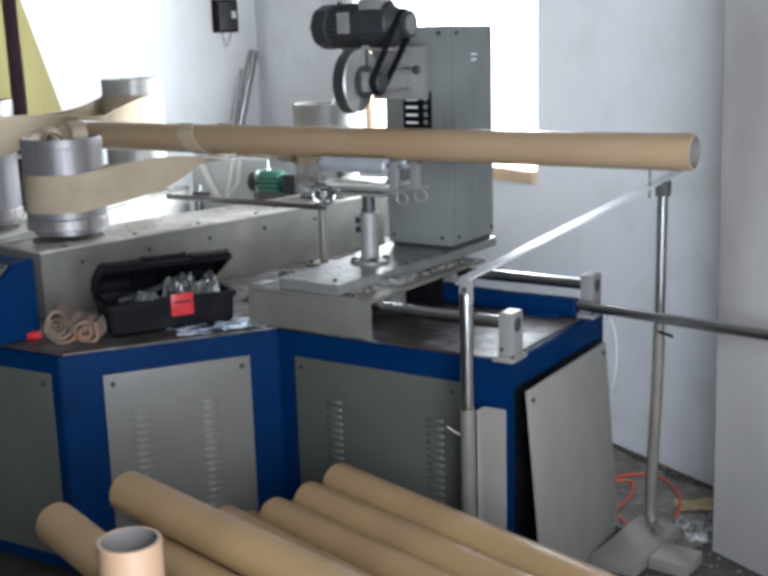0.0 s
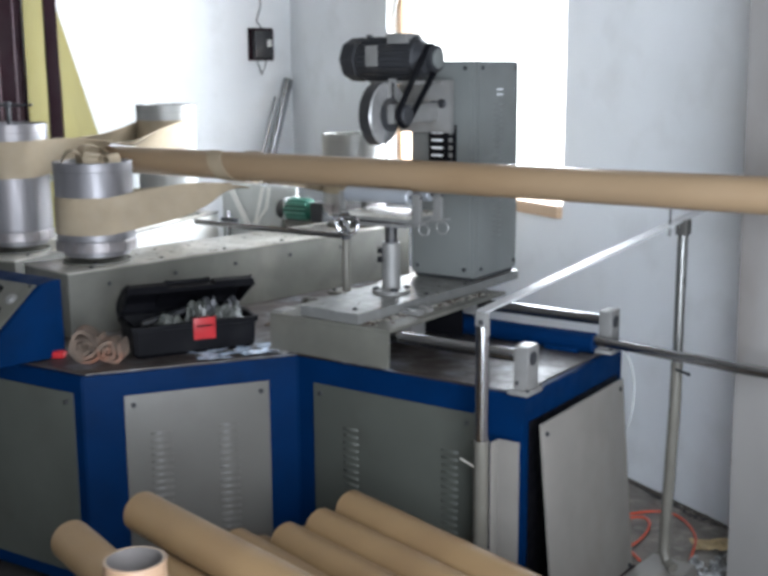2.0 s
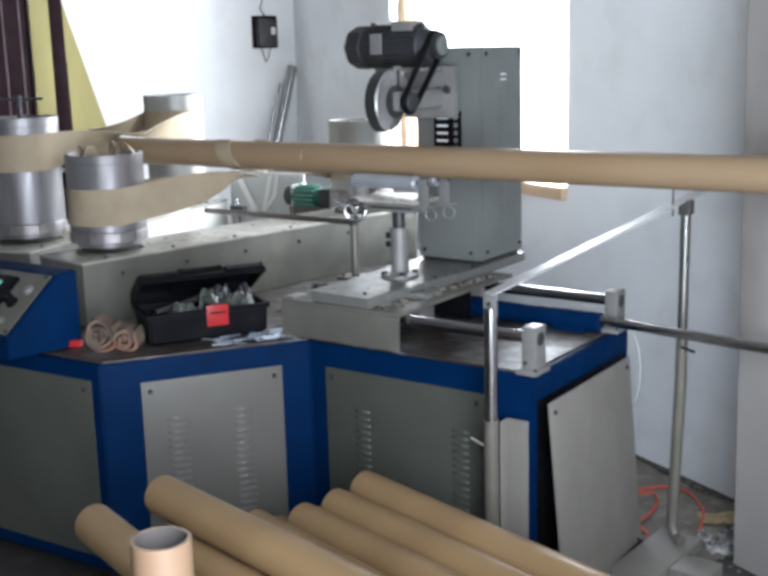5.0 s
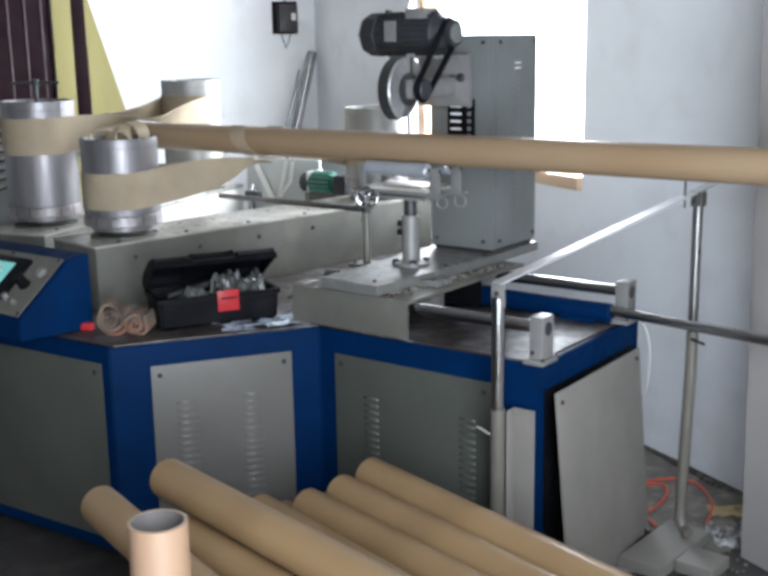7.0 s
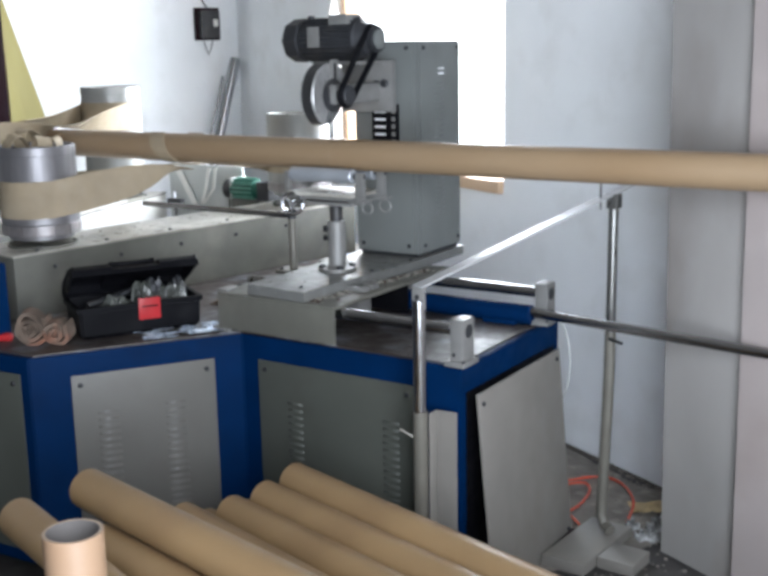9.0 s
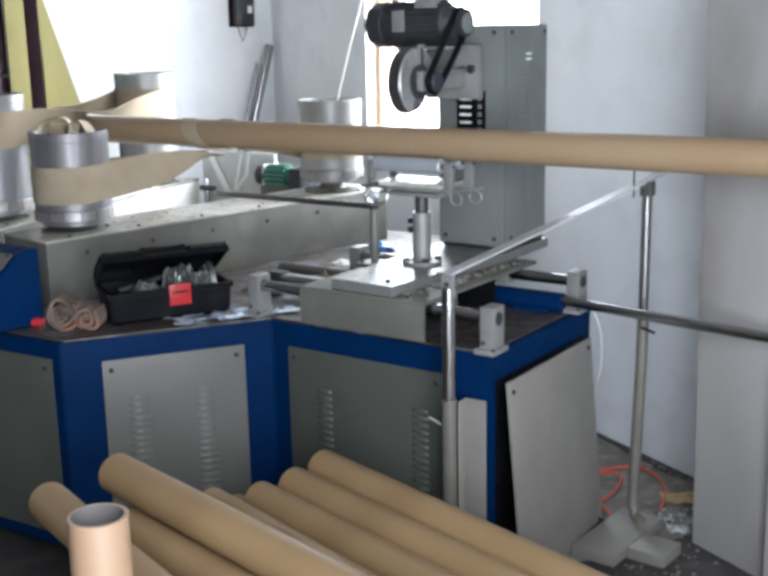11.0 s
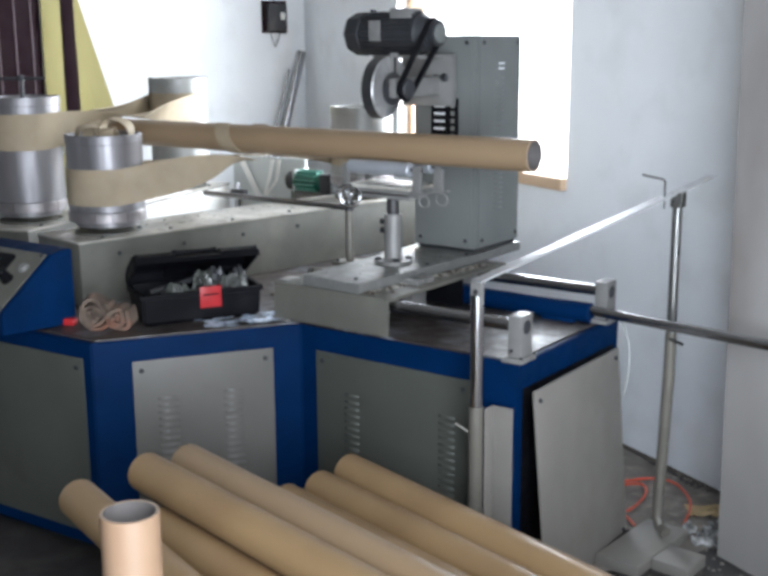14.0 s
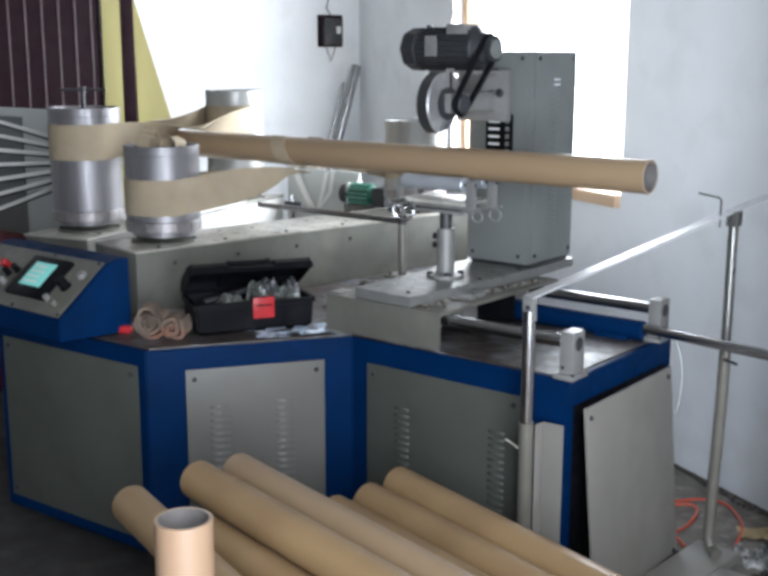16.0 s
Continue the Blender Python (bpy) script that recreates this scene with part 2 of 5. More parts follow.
def ribbon(bm, rows, thick=0.003):
    """A band through rows of (centre, half-width vector), with thickness."""
    rows = [(Vector(c), Vector(h)) for c, h in rows]
    rings = []
    for i, (c, h) in enumerate(rows):
        d = rows[min(i + 1, len(rows) - 1)][0] - rows[max(i - 1, 0)][0]
        n = d.cross(h).normalized() * thick / 2
        rings.append([bm.verts.new(c + s * h + k * n) for s, k in ((-1, -1), (1, -1), (1, 1), (-1, 1))])
    for a, b in zip(rings, rings[1:]):
        for k in range(4):
            bm.faces.new((a[k], a[(k + 1) % 4], b[(k + 1) % 4], b[k]))
    bm.faces.new(rings[0][::-1])
    bm.faces.new(rings[-1])
    return bm


def new_bm():
    return bmesh.new()


BOLT = mesh_of("bolt", lathe(new_bm(), [(0, -0.002), (0.0075, -0.002), (0.0075, 0.004), (0.0055, 0.006), (0.003, 0.006), (0.003, 0.003), (0, 0.003)], None, 12), DARK)


def bolt(parent, place, way=(0, 0, 1), size=1.0):
    """A dark socket screw whose head looks along way, in the parent's space."""
    m = Matrix.Translation(place) @ Vector(way).to_track_quat("Z", "Y").to_matrix().to_4x4() @ Matrix.Scale(size, 4)
    return part("bolt", BOLT, None, parent, at=m)


# ---- the room ----
def wall(name, boxes, mat, label, lean=0.0):
    """Boxes in the room's axes; lean is the drift along u for each metre of height."""
    bm = new_bm()
    for lo, hi in boxes:
        box(bm, lo, hi, 0)
    for v in bm.verts:
        v.co.x += lean * v.co.z
    ob = new(name, mesh_of(name, bm, mat, False))
    ob.matrix_world = ROOM
    return tagged(ob, label, "wall", kind="structure")


WIN = (1.36, 3.0, 1.05, 2.62)
wall("wall_window", [((-0.3, 0, 0), (WIN[0], 0.26, CEIL)), ((WIN[1], 0, 0), (LONG, 0.26, CEIL)), ((WIN[0], 0, 0), (WIN[1], 0.26, WIN[2])),
     ((WIN[0], 0, WIN[3]), (WIN[1], 0.26, CEIL))], PLASTER, "white plastered wall with a window opening")
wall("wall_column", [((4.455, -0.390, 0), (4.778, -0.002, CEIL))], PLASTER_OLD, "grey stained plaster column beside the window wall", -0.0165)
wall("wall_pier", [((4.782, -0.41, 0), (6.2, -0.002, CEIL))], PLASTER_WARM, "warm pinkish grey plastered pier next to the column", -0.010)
wall("wall_left", [((-0.3, -DEEP, 0), (0, -0.002, CEIL))], PLASTER, "plain white plastered wall")
wall("wall_rear", [((0.002, -DEEP - 0.26, 0), (LONG, -DEEP, CEIL))], UNSEEN_GREY, "unseen wall kept grey to cut bounced light")
wall("wall_right", [((LONG, -DEEP, 0), (LONG + 0.26, -3.5, CEIL)), ((LONG, -1.4, 0), (LONG + 0.26, -0.002, CEIL)), ((LONG, -3.5, 2.75), (LONG + 0.26, -1.4, CEIL))],
     UNSEEN_GREY, "unseen wall with a doorway, kept grey to cut bounced light")


def floor_and_ceiling():
    bm = new_bm()
    bmesh.ops.create_grid(bm, x_segments=60, y_segments=50, size=0.5)
    for v in bm.verts:
        v.co = Vector((v.co.x * (LONG + 1) + LONG / 2, v.co.y * (DEEP + 1) - DEEP / 2, 0))
        v.co.z = -0.006 * abs(noise.noise(v.co * 2.1))
    ob = new("floor", mesh_of("floor", bm, CONCRETE))
    ob.matrix_world = ROOM
    tagged(ob, "rough dusty grey concrete workshop floor", "floor", kind="structure")
    bm = new_bm()
    box(bm, (-0.3, -DEEP - 0.26, CEIL + 0.003), (LONG + 0.26, 0.26, CEIL + 0.2), 0)
    ob = new("ceiling", mesh_of("ceiling", bm, UNSEEN_GREY, False))
    ob.matrix_world = ROOM
    tagged(ob, "unseen ceiling kept grey to cut bounced light", "ceiling", kind="structure")


floor_and_ceiling()


def window():
    win = new("window_1", None)
    win.matrix_world = ROOM
    tagged(win, "tall bright window with a pale timber frame", "window", kind="structure")
    u0, u1, z0, z1 = WIN
    bm = new_bm()
    box(bm, (u0 + 0.002, 0.06, z0 + 0.03), (u0 + 0.055, 0.14, z1), 0.004)
    box(bm, (u1 - 0.055, 0.06, z0 + 0.03), (u1 - 0.002, 0.14, z1), 0.004)
    box(bm, (u0 + 0.055, 0.06, z1 - 0.05), (u1 - 0.055, 0.14, z1), 0.004)
    part("window_frame", bm, WOOD, win)
    part("window_sill", box(new_bm(), (u0 + 0.002, -0.03, z0 - 0.028), (u1 - 0.002, 0.2, z0 + 0.028), 0.006), WOOD, win, "bare reddish timber window sill")
    bm = new_bm()
    box(bm, (u0 - 6, 2.4, -1.5), (u1 + 6, 2.42, 6), 0)
    ob = new("backdrop", mesh_of("backdrop", bm, SKYGLOW, False))
    ob.matrix_world = ROOM
    tagged(ob, "bright overcast daylight outside the window", "sky", kind="structure")


window()


# ---- the machine base ----
H = 0.75
CONC, LCOR, LEND = (-0.836, 0.0), (-1.215, -0.575), (-1.98, -0.62)
BASE = [(0, 0), (0, 0.69), (-0.9, 0.69), (-1.1, 1.62), (-2.75, 1.62), (-2.9, 0.0), LEND, LCOR, CONC]


def panel_on(parent, p, q, u0, u1, z0, z1, rows, mat, label, name="access_panel"):
    """A sheet panel on the upright face from p to q, u measured from p, with louvres at the u's in rows."""
    p, q = Vector((*p, 0)), Vector((*q, 0))
    d = (q - p).normalized()
    n = Vector((d.y, -d.x, 0))
    m = Matrix(((d.x, 0, n.x, p.x), (d.y, 0, n.y, p.y), (0, 1, 0, 0), (0, 0, 0, 1)))
    bm = new_bm()
    box(bm, (u0, z0, 0.001), (u1, z1, 0.006), 0.0015)
    sheet = part(name, bm, mat, parent, label, at=m)
    for u in (u0 + 0.028, u1 - 0.028):
        for z in (z1 - 0.032, z0 + 0.03):
            bolt(sheet, (u, z, 0.006), (0, 0, 1), 1.1)
    for u, w in rows:
        for k in range(16):
            z = z1 - 0.13 - k * 0.0232
            part("louvre", LOUVRE_LIT if mat == GREY_LIT else LOUVRE, None, sheet, at=Matrix.Translation((u, z, 0.0055)) @ Matrix.Diagonal((w, 0.85, 0.6, 1)))
    return sheet


def louvre_mesh(paint):
    bm = new_bm()
    rows = [(-0.5, 0), (-0.46, 1), (0.46, 1), (0.5, 0)]
    ring = []
    for x, s in rows:
        ring.append([bm.verts.new((x, y * (1 if s else 0.7), z * s)) for y, z in ((0.005, 0.0), (0.0, 0.0055), (-0.006, 0.0075), (-0.0065, 0.0))])
    for a, b in zip(ring, ring[1:]):
        for k in range(3):
            bm.faces.new((a[k], b[k], b[k + 1], a[k + 1]))
    return mesh_of("louvre", bm, paint)


LOUVRE, LOUVRE_LIT, LOUVRE_CABINET = louvre_mesh(GREY), louvre_mesh(GREY_LIT), louvre_mesh(CABINET_GREY)


def machine_base():
    base = thing("machine_base", Matrix(), "blue painted steel machine base with grey access panels", "machine")
    bm = new_bm()
    prism(bm, BASE, 0.045, H - 0.006, 0.004)
    part("body", bm, BLUE, base)
    cx, cy = -1.3, 0.4
    part("worktop", prism(new_bm(), [(cx + (x - cx) * 0.985, cy + (y - cy) * 0.98) for x, y in BASE], H - 0.006, H, 0.001), WORKTOP, base, "dusty scuffed steel top plate")
    for x, y in ((-0.08, 0.08), (-0.08, 0.58), (-1.2, -0.42), (-1.9, -0.5), (-1.25, 1.4), (-2.6, 1.4)):
        bm = new_bm()
        lathe(bm, [(0, -0.004), (0.05, -0.004), (0.05, 0.012), (0.015, 0.02), (0.015, 0.05), (0, 0.05)], Matrix.Translation((x, y, 0)), 16)
        part("foot", bm, DARK, base)
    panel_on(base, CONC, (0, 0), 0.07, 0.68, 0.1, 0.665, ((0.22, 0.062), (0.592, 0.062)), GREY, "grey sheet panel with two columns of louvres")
    panel_on(base, LCOR, CONC, 0.125, 0.59, 0.1, 0.672, ((0.235, 0.068), (0.452, 0.068)), GREY_LIT, "grey sheet panel toned as lit, with two columns of louvres")
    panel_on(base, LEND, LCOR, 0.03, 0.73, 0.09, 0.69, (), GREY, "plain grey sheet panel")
    return base


machine_base()


def end_panel():
    """The loose cover that leans against the end of the base."""
    lean = math.degrees(math.atan2(0.055, 0.66))
    m = Matrix.Translation((0.106, 0.02, 0.004)) @ Matrix.Rotation(radians(-lean), 4, "Y") @ Matrix.Rotation(radians(0.6), 4, "X")
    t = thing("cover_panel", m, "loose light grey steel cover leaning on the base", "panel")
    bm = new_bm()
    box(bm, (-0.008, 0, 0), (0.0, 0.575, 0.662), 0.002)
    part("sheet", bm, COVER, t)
    for y, z in ((0.028, 0.628), (0.547, 0.632), (0.028, 0.03), (0.547, 0.03)):
        bolt(t, (0.0, y, z), (1, 0, 0), 1.0)
    # No hole is cut: a black sheet puts the open end's shade into colour.
    part("opening_shade", box(new_bm(), (0.0012, 0.03, 0.08), (0.003, 0.65, 0.66), 0), BLACK, bpy.data.objects["machine_base"], "black sheet drawn for the shade in the open base end")


end_panel()


# ---- slide rods ----
def slide(name, y):
    t = thing(name, Matrix.Translation((0, y, H)), "bright steel slide rod held in two bearing blocks", "linear guide", "slide rods on the base")
    part("rod", rod(new_bm(), (-0.9, 0, 0.104), (0.006, 0, 0.104), 0.019, 28), STEEL, t)
    for x in (-0.9, -0.004):
        bm = new_bm()
        box(bm, (x - 0.036, -0.046, 0.0), (x + 0.03, 0.046, 0.016), 0.002)
        box(bm, (x - 0.022, -0.034, 0.015), (x + 0.022, 0.034, 0.141), 0.003)
        block = part("bearing_block", bm, CAST, t)
        part("bore", rod(new_bm(), (x + 0.0215, 0, 0.104), (x + 0.0232, 0, 0.104), 0.021, 24), DARK, block)
        for q in (-0.04, 0.04):
            bolt(block, (x + 0.026, q, 0.016), (0, 0, 1), 0.8)
        bolt(block, (x - 0.01, -0.034, 0.035), (0, -1, 0), 0.8)
    return t


slide("slide_guide", 0.018)
slide("slide_guide", 0.588)


def drive_tube():
    t = thing("push_tube", Matrix.Translation((0, 0.545, 0.795)), "blue cylinder with a long bright steel push rod", "cylinder")
    part("barrel", rod(new_bm(), (-0.75, 0, -0.0115), (-0.03, 0, -0.0115), 0.0335, 24, 0.004), BLUE, t)
    part("push_rod", rod(new_bm(), (-0.06, 0, 0), (1.9, -0.3, -0.01), 0.0165, 20), STEEL, t)
    part("rear_rod", rod(new_bm(), (-1.25, 0, -0.0115), (-0.745, 0, -0.0115), 0.021, 20), PIPE, t, "dull steel rod behind the cylinder")
    part("saddle", box(new_bm(), (-0.2, -0.036, -0.045), (-0.08, 0.036, -0.03), 0.003), BLUE, t)
    part("stand", rod(new_bm(), (1.86, -0.294, -0.795), (1.86, -0.294, -0.026), 0.014, 16), POST, t)
    bm = new_bm()
    sweep(bm, [(0.01 + 0.075 * math.sin(a) ** 1.0 * (1 - 0.1 * a), 0.05 + 0.02 * a, -0.18 + 0.165 * math.cos(a)) for a in [math.pi * k / 20 for k in range(21)]], 0.0027)
    part("cable", bm, PALE, t, "thin pale grey cable hanging in a loop")


drive_tube()

# ---- saw carriage ----
CARRIAGE = thing("saw_carriage", Matrix.Translation((-0.45, 0, H)), "grey sliding saw carriage with control cabinet and saw", "cutting machine")


def carriage():
    c = CARRIAGE
    bm = new_bm()
    box(bm, (-0.475, -0.03, 0.122), (0.0, 0.70, 0.134), 0.002)
    box(bm, (-0.475, -0.03, 0.012), (0.0, -0.022, 0.122), 0.0015)
    part("bed_plate", bm, DUSTY, c, "grey bed plate with a folded front apron")
    for x in (-0.4, -0.09):
        for y in (0.018, 0.588):
            bm = new_bm()
            box(bm, (x - 0.045, y - 0.03, 0.07), (x + 0.045, y + 0.03, 0.122), 0.003)
            part("slider", bm, CAST, c)
    part("bracket", box(new_bm(), (-0.14, 0.25, 0.02), (-0.1, 0.33, 0.121), 0.003), CAST, c)
    # Added black sheet draws the deep shade under the bed plate.
    part("bed_shade_sheet", box(new_bm(), (-0.47, 0.452, 0.014), (-0.03, 0.458, 0.121), 0.001), BLACK, c, "black sheet standing in for the shade under the bed")
    bm = new_bm()
    poly = [(-0.36, -0.012), (-0.118, -0.026), (-0.077, 0.6), (-0.085, 0.95), (-0.38, 0.95)]
    prism(bm, poly, 0.135, 0.168, 0.002)
    slab = part("slab", bm, SLABTOP, c, "thick worn steel slab")
    for x, y in ((-0.17, 0.03), (-0.115, 0.36), (-0.1, 0.59)):
        bolt(slab, (x, y, 0.168), (0, 0, 1), 1.0)
    for x, y, s in ((-0.06, 0.2, 0.05), (-0.05, 0.26, 0.03), (-0.09, 0.3, 0.035)):
        part("clamp", box(new_bm(), (x - s, y - 0.018, 0.134), (x + s * 0.6, y + 0.018, 0.15), 0.004), CAST, c)
    rng = random.Random(11)
    for name, mt, count, label in (("sawdust", DUST_GLARE, 150, "pale sawdust and paper crumbs"), ("grime", RUST, 110, "brown grime along the plate edge")):
        bm = new_bm()
        for k in range(count):
            y = rng.uniform(0.0, 0.62)
            x = -0.118 + 0.1 * y + abs(rng.gauss(0, 0.018)) if k % 6 else rng.uniform(-0.45, -0.02)
            size = rng.uniform(0.0012, 0.006) * (0.6 if k % 6 == 0 else 1.0)
            on_slab = -0.36 < x < -0.118 + 0.07 * max(0.0, y) and y > 0
            made = bmesh.ops.create_icosphere(bm, subdivisions=1, radius=size)["verts"]
            for v in made:
                v.co = Vector((v.co.x * rng.uniform(0.8, 2.2) + x, v.co.y * rng.uniform(0.8, 2.2) + y, v.co.z * 0.6 + (0.168 if on_slab else 0.134) + size * 0.3))
        heap = part(name, bm, mt, c, label)
        tagged(heap, label, kind="stuff")
    # control cabinet
    x0, x1, y0, y1, z0, z1 = -0.36, -0.097, 0.635, 0.94, 0.18, 0.94
    cab = part("control_cabinet", box(new_bm(), (x0, y0, z0), (x1, y1, z1), 0.004), CABINET_GREY, c, "tall grey steel control cabinet")
    part("plinth", box(new_bm(), (x0 + 0.01, y0 + 0.01, 0.168), (x1 - 0.004, y1 - 0.01, z0), 0.003), DARK, cab)
    part("front_cover", box(new_bm(), (x0 + 0.005, y0 - 0.006, z0 + 0.006), (x1 - 0.014, y0, z1 - 0.004), 0.002), CABINET_GREY, cab)
    side = part("side_cover", box(new_bm(), (x1, y0 + 0.02, z0 + 0.006), (x1 + 0.006, y1 - 0.004, z1 - 0.004), 0.002), CABINET_GREY, cab)
    for z in (z0 + 0.03, z1 - 0.025):
        for y in (y0 + 0.04, y1 - 0.022):
            bolt(side, (x1 + 0.006, y, z), (1, 0, 0), 1.0)
        for x in (x0 + 0.03, x1 - 0.034):
            bolt(side, (x, y0 - 0.006, z), (0, -1, 0), 1.0)
    turn = Matrix(((0, 0, 1, 0), (1, 0, 0, 0), (0, 1, 0, 0), (0, 0, 0, 1)))
    for k in range(11):
        part("louvre", LOUVRE_CABINET, None, side, at=Matrix.Translation((x1 + 0.005, y0 + 0.15, 0.79 - k * 0.019)) @ turn @ Matrix.Diagonal((0.065, 0.8, 0.4, 1)))
        part("louvre", LOUVRE_CABINET, None, side, at=Matrix.Translation((x1 + 0.005, y0 + 0.15, 0.5 - k * 0.018)) @ turn @ Matrix.Diagonal((0.065, 0.8, 0.4, 1)))
    for z in (0.838, 0.82):
        part("vent_slit", box(new_bm(), (x1 + 0.0055, y0 + 0.145, z), (x1 + 0.0075, y0 + 0.185, z + 0.006), 0.001), SLIT, side, "white strip for daylight through a vent slit")
    part("slide_slot", box(new_bm(), (-0.275, y0 - 0.016, 0.52), (-0.165, y0 - 0.006, 0.72), 0.001), BLACK, cab, "dark slot with bright slits")
    for k in range(7):
        part("slit", box(new_bm(), (-0.262, y0 - 0.019, 0.53 + k * 0.0265), (-0.216, y0 - 0.0155, 0.5375 + k * 0.0265), 0.001), SLIT, cab)
        part("slit", box(new_bm(), (-0.19, y0 - 0.019, 0.528 + k * 0.0265), (-0.176, y0 - 0.0155, 0.543 + k * 0.0265), 0.001), CAST, cab)
    # roller stand
    ROLLER = material("dull_grey_roller", (0.42, 0.44, 0.47), 0.34, 0.5, var=0.1, scale=9, bump=0.02, wear=0.05)
    col = lathe(new_bm(), [(0, 0.168), (0.066, 0.168), (0.066, 0.18), (0.036, 0.184), (0.031, 0.19), (0.031, 0.338), (0.028, 0.341), (0, 0.341)], Matrix.Translation((-0.235, 0.325, 0)), 28)
    stand = part("roller_stand", col, CAST, c, "grey roller stand with two rollers and handwheel")
    for k in range(4):
        a = radians(45 + 90 * k)
        bolt(stand, (-0.235 + 0.053 * math.cos(a), 0.325 + 0.053 * math.sin(a), 0.18), (0, 0, 1), 1.7)
    for z in (0.283, 0.314):
        part("set_screw", rod(new_bm(), (-0.25, 0.313, z), (-0.2715, 0.2965, z), 0.0105, 12), BLACK, stand)
    part("spindle", rod(new_bm(), (-0.235, 0.325, 0.31), (-0.235, 0.325, 0.41), 0.022, 20), DARK, stand)
    bm = new_bm()
    box(bm, (-0.33, 0.265, 0.4), (-0.13, 0.385, 0.412), 0.002)
    for y in (0.262, 0.388):
        box(bm, (-0.105, y - 0.008, 0.412), (-0.072, y + 0.008, 0.516), 0.003)
        box(bm, (-0.4, y - 0.008, 0.42), (-0.378, y + 0.008, 0.512), 0.003)
        box(bm, (-0.43, y - 0.007, 0.42), (-0.08, y + 0.007, 0.433), 0.002)
    part("yoke", bm, CAST, stand)
    for y, x in ((0.262, -0.369), (0.388, -0.36)):
        part("roller", rod(new_bm(), (x, y, 0.504), (-0.114, y, 0.504), 0.0245, 28, 0.003), ROLLER, stand)
        part("axle", rod(new_bm(), (-0.4, y, 0.504), (-0.07, y, 0.504), 0.007, 12), DARK, stand)
    part("pan", box(new_bm(), (-0.375, 0.235, 0.434), (-0.108, 0.41, 0.446), 0.004), DUST_GLARE, stand)
    bm = new_bm()
    box(bm, (-0.13, 0.25, 0.415), (0.04, 0.262, 0.421), 0.001, Matrix.Translation((-0.13, 0, 0.415)) @ Matrix.Rotation(radians(-9), 4, "Y") @ Matrix.Translation((0.13, 0, -0.415)))
    sweep(bm, [(0.012 + 0.022 * math.sin(a), 0.255, 0.415 + 0.02 * math.cos(a)) for a in [k * 0.45 for k in range(13)]], 0.003)
    sweep(bm, [(-0.058 + 0.02 * math.sin(a), 0.255, 0.402 + 0.018 * math.cos(a)) for a in [k * 0.45 for k in range(13)]], 0.003)
    part("stop_arm", bm, CAST, stand, "flat stop arm with two curled wire loops")
    bm = new_bm()
    ring = [(0.0, 0.036 * math.cos(a), 0.036 * math.sin(a)) for a in [2 * math.pi * k / 24 for k in range(25)]]
    sweep(bm, ring, 0.0065, 10)
    rod(bm, (-0.008, 0, 0), (0.016, 0, 0), 0.011)
    for a in (0.4, 2.5, 4.6):
        rod(bm, (0, 0, 0), (0, 0.034 * math.cos(a), 0.034 * math.sin(a)), 0.005, 8)
    part("handwheel", bm, STEEL, stand, "small chrome handwheel", at=Matrix.Translation((-0.352, 0.235, 0.404)) @ Matrix.Rotation(radians(-60), 4, "Z"))
    # second post with the horizontal pipe
    bm = new_bm()
    box(bm, (-0.5, 0.31, 0.134), (-0.4, 0.4, 0.146), 0.002)
    rod(bm, (-0.45, 0.355, 0.14), (-0.45, 0.355, 0.335), 0.0145, 18)
    bar = part("side_post", bm, POST, c, "short grey post carrying a long pipe")
    part("clamp_head", rod(new_bm(), (-0.45, 0.355, 0.33), (-0.45, 0.355, 0.365), 0.017, 16), DARK, bar)
    part("pipe", rod(new_bm(), (-0.45, 0.355, 0.34), (-1.2, 0.375, 0.337), 0.0105, 16), STEEL, bar)
    for x in (-0.485, -0.415):
        bolt(bar, (x, 0.33, 0.146), (0, 0, 1), 1.0)


carriage()


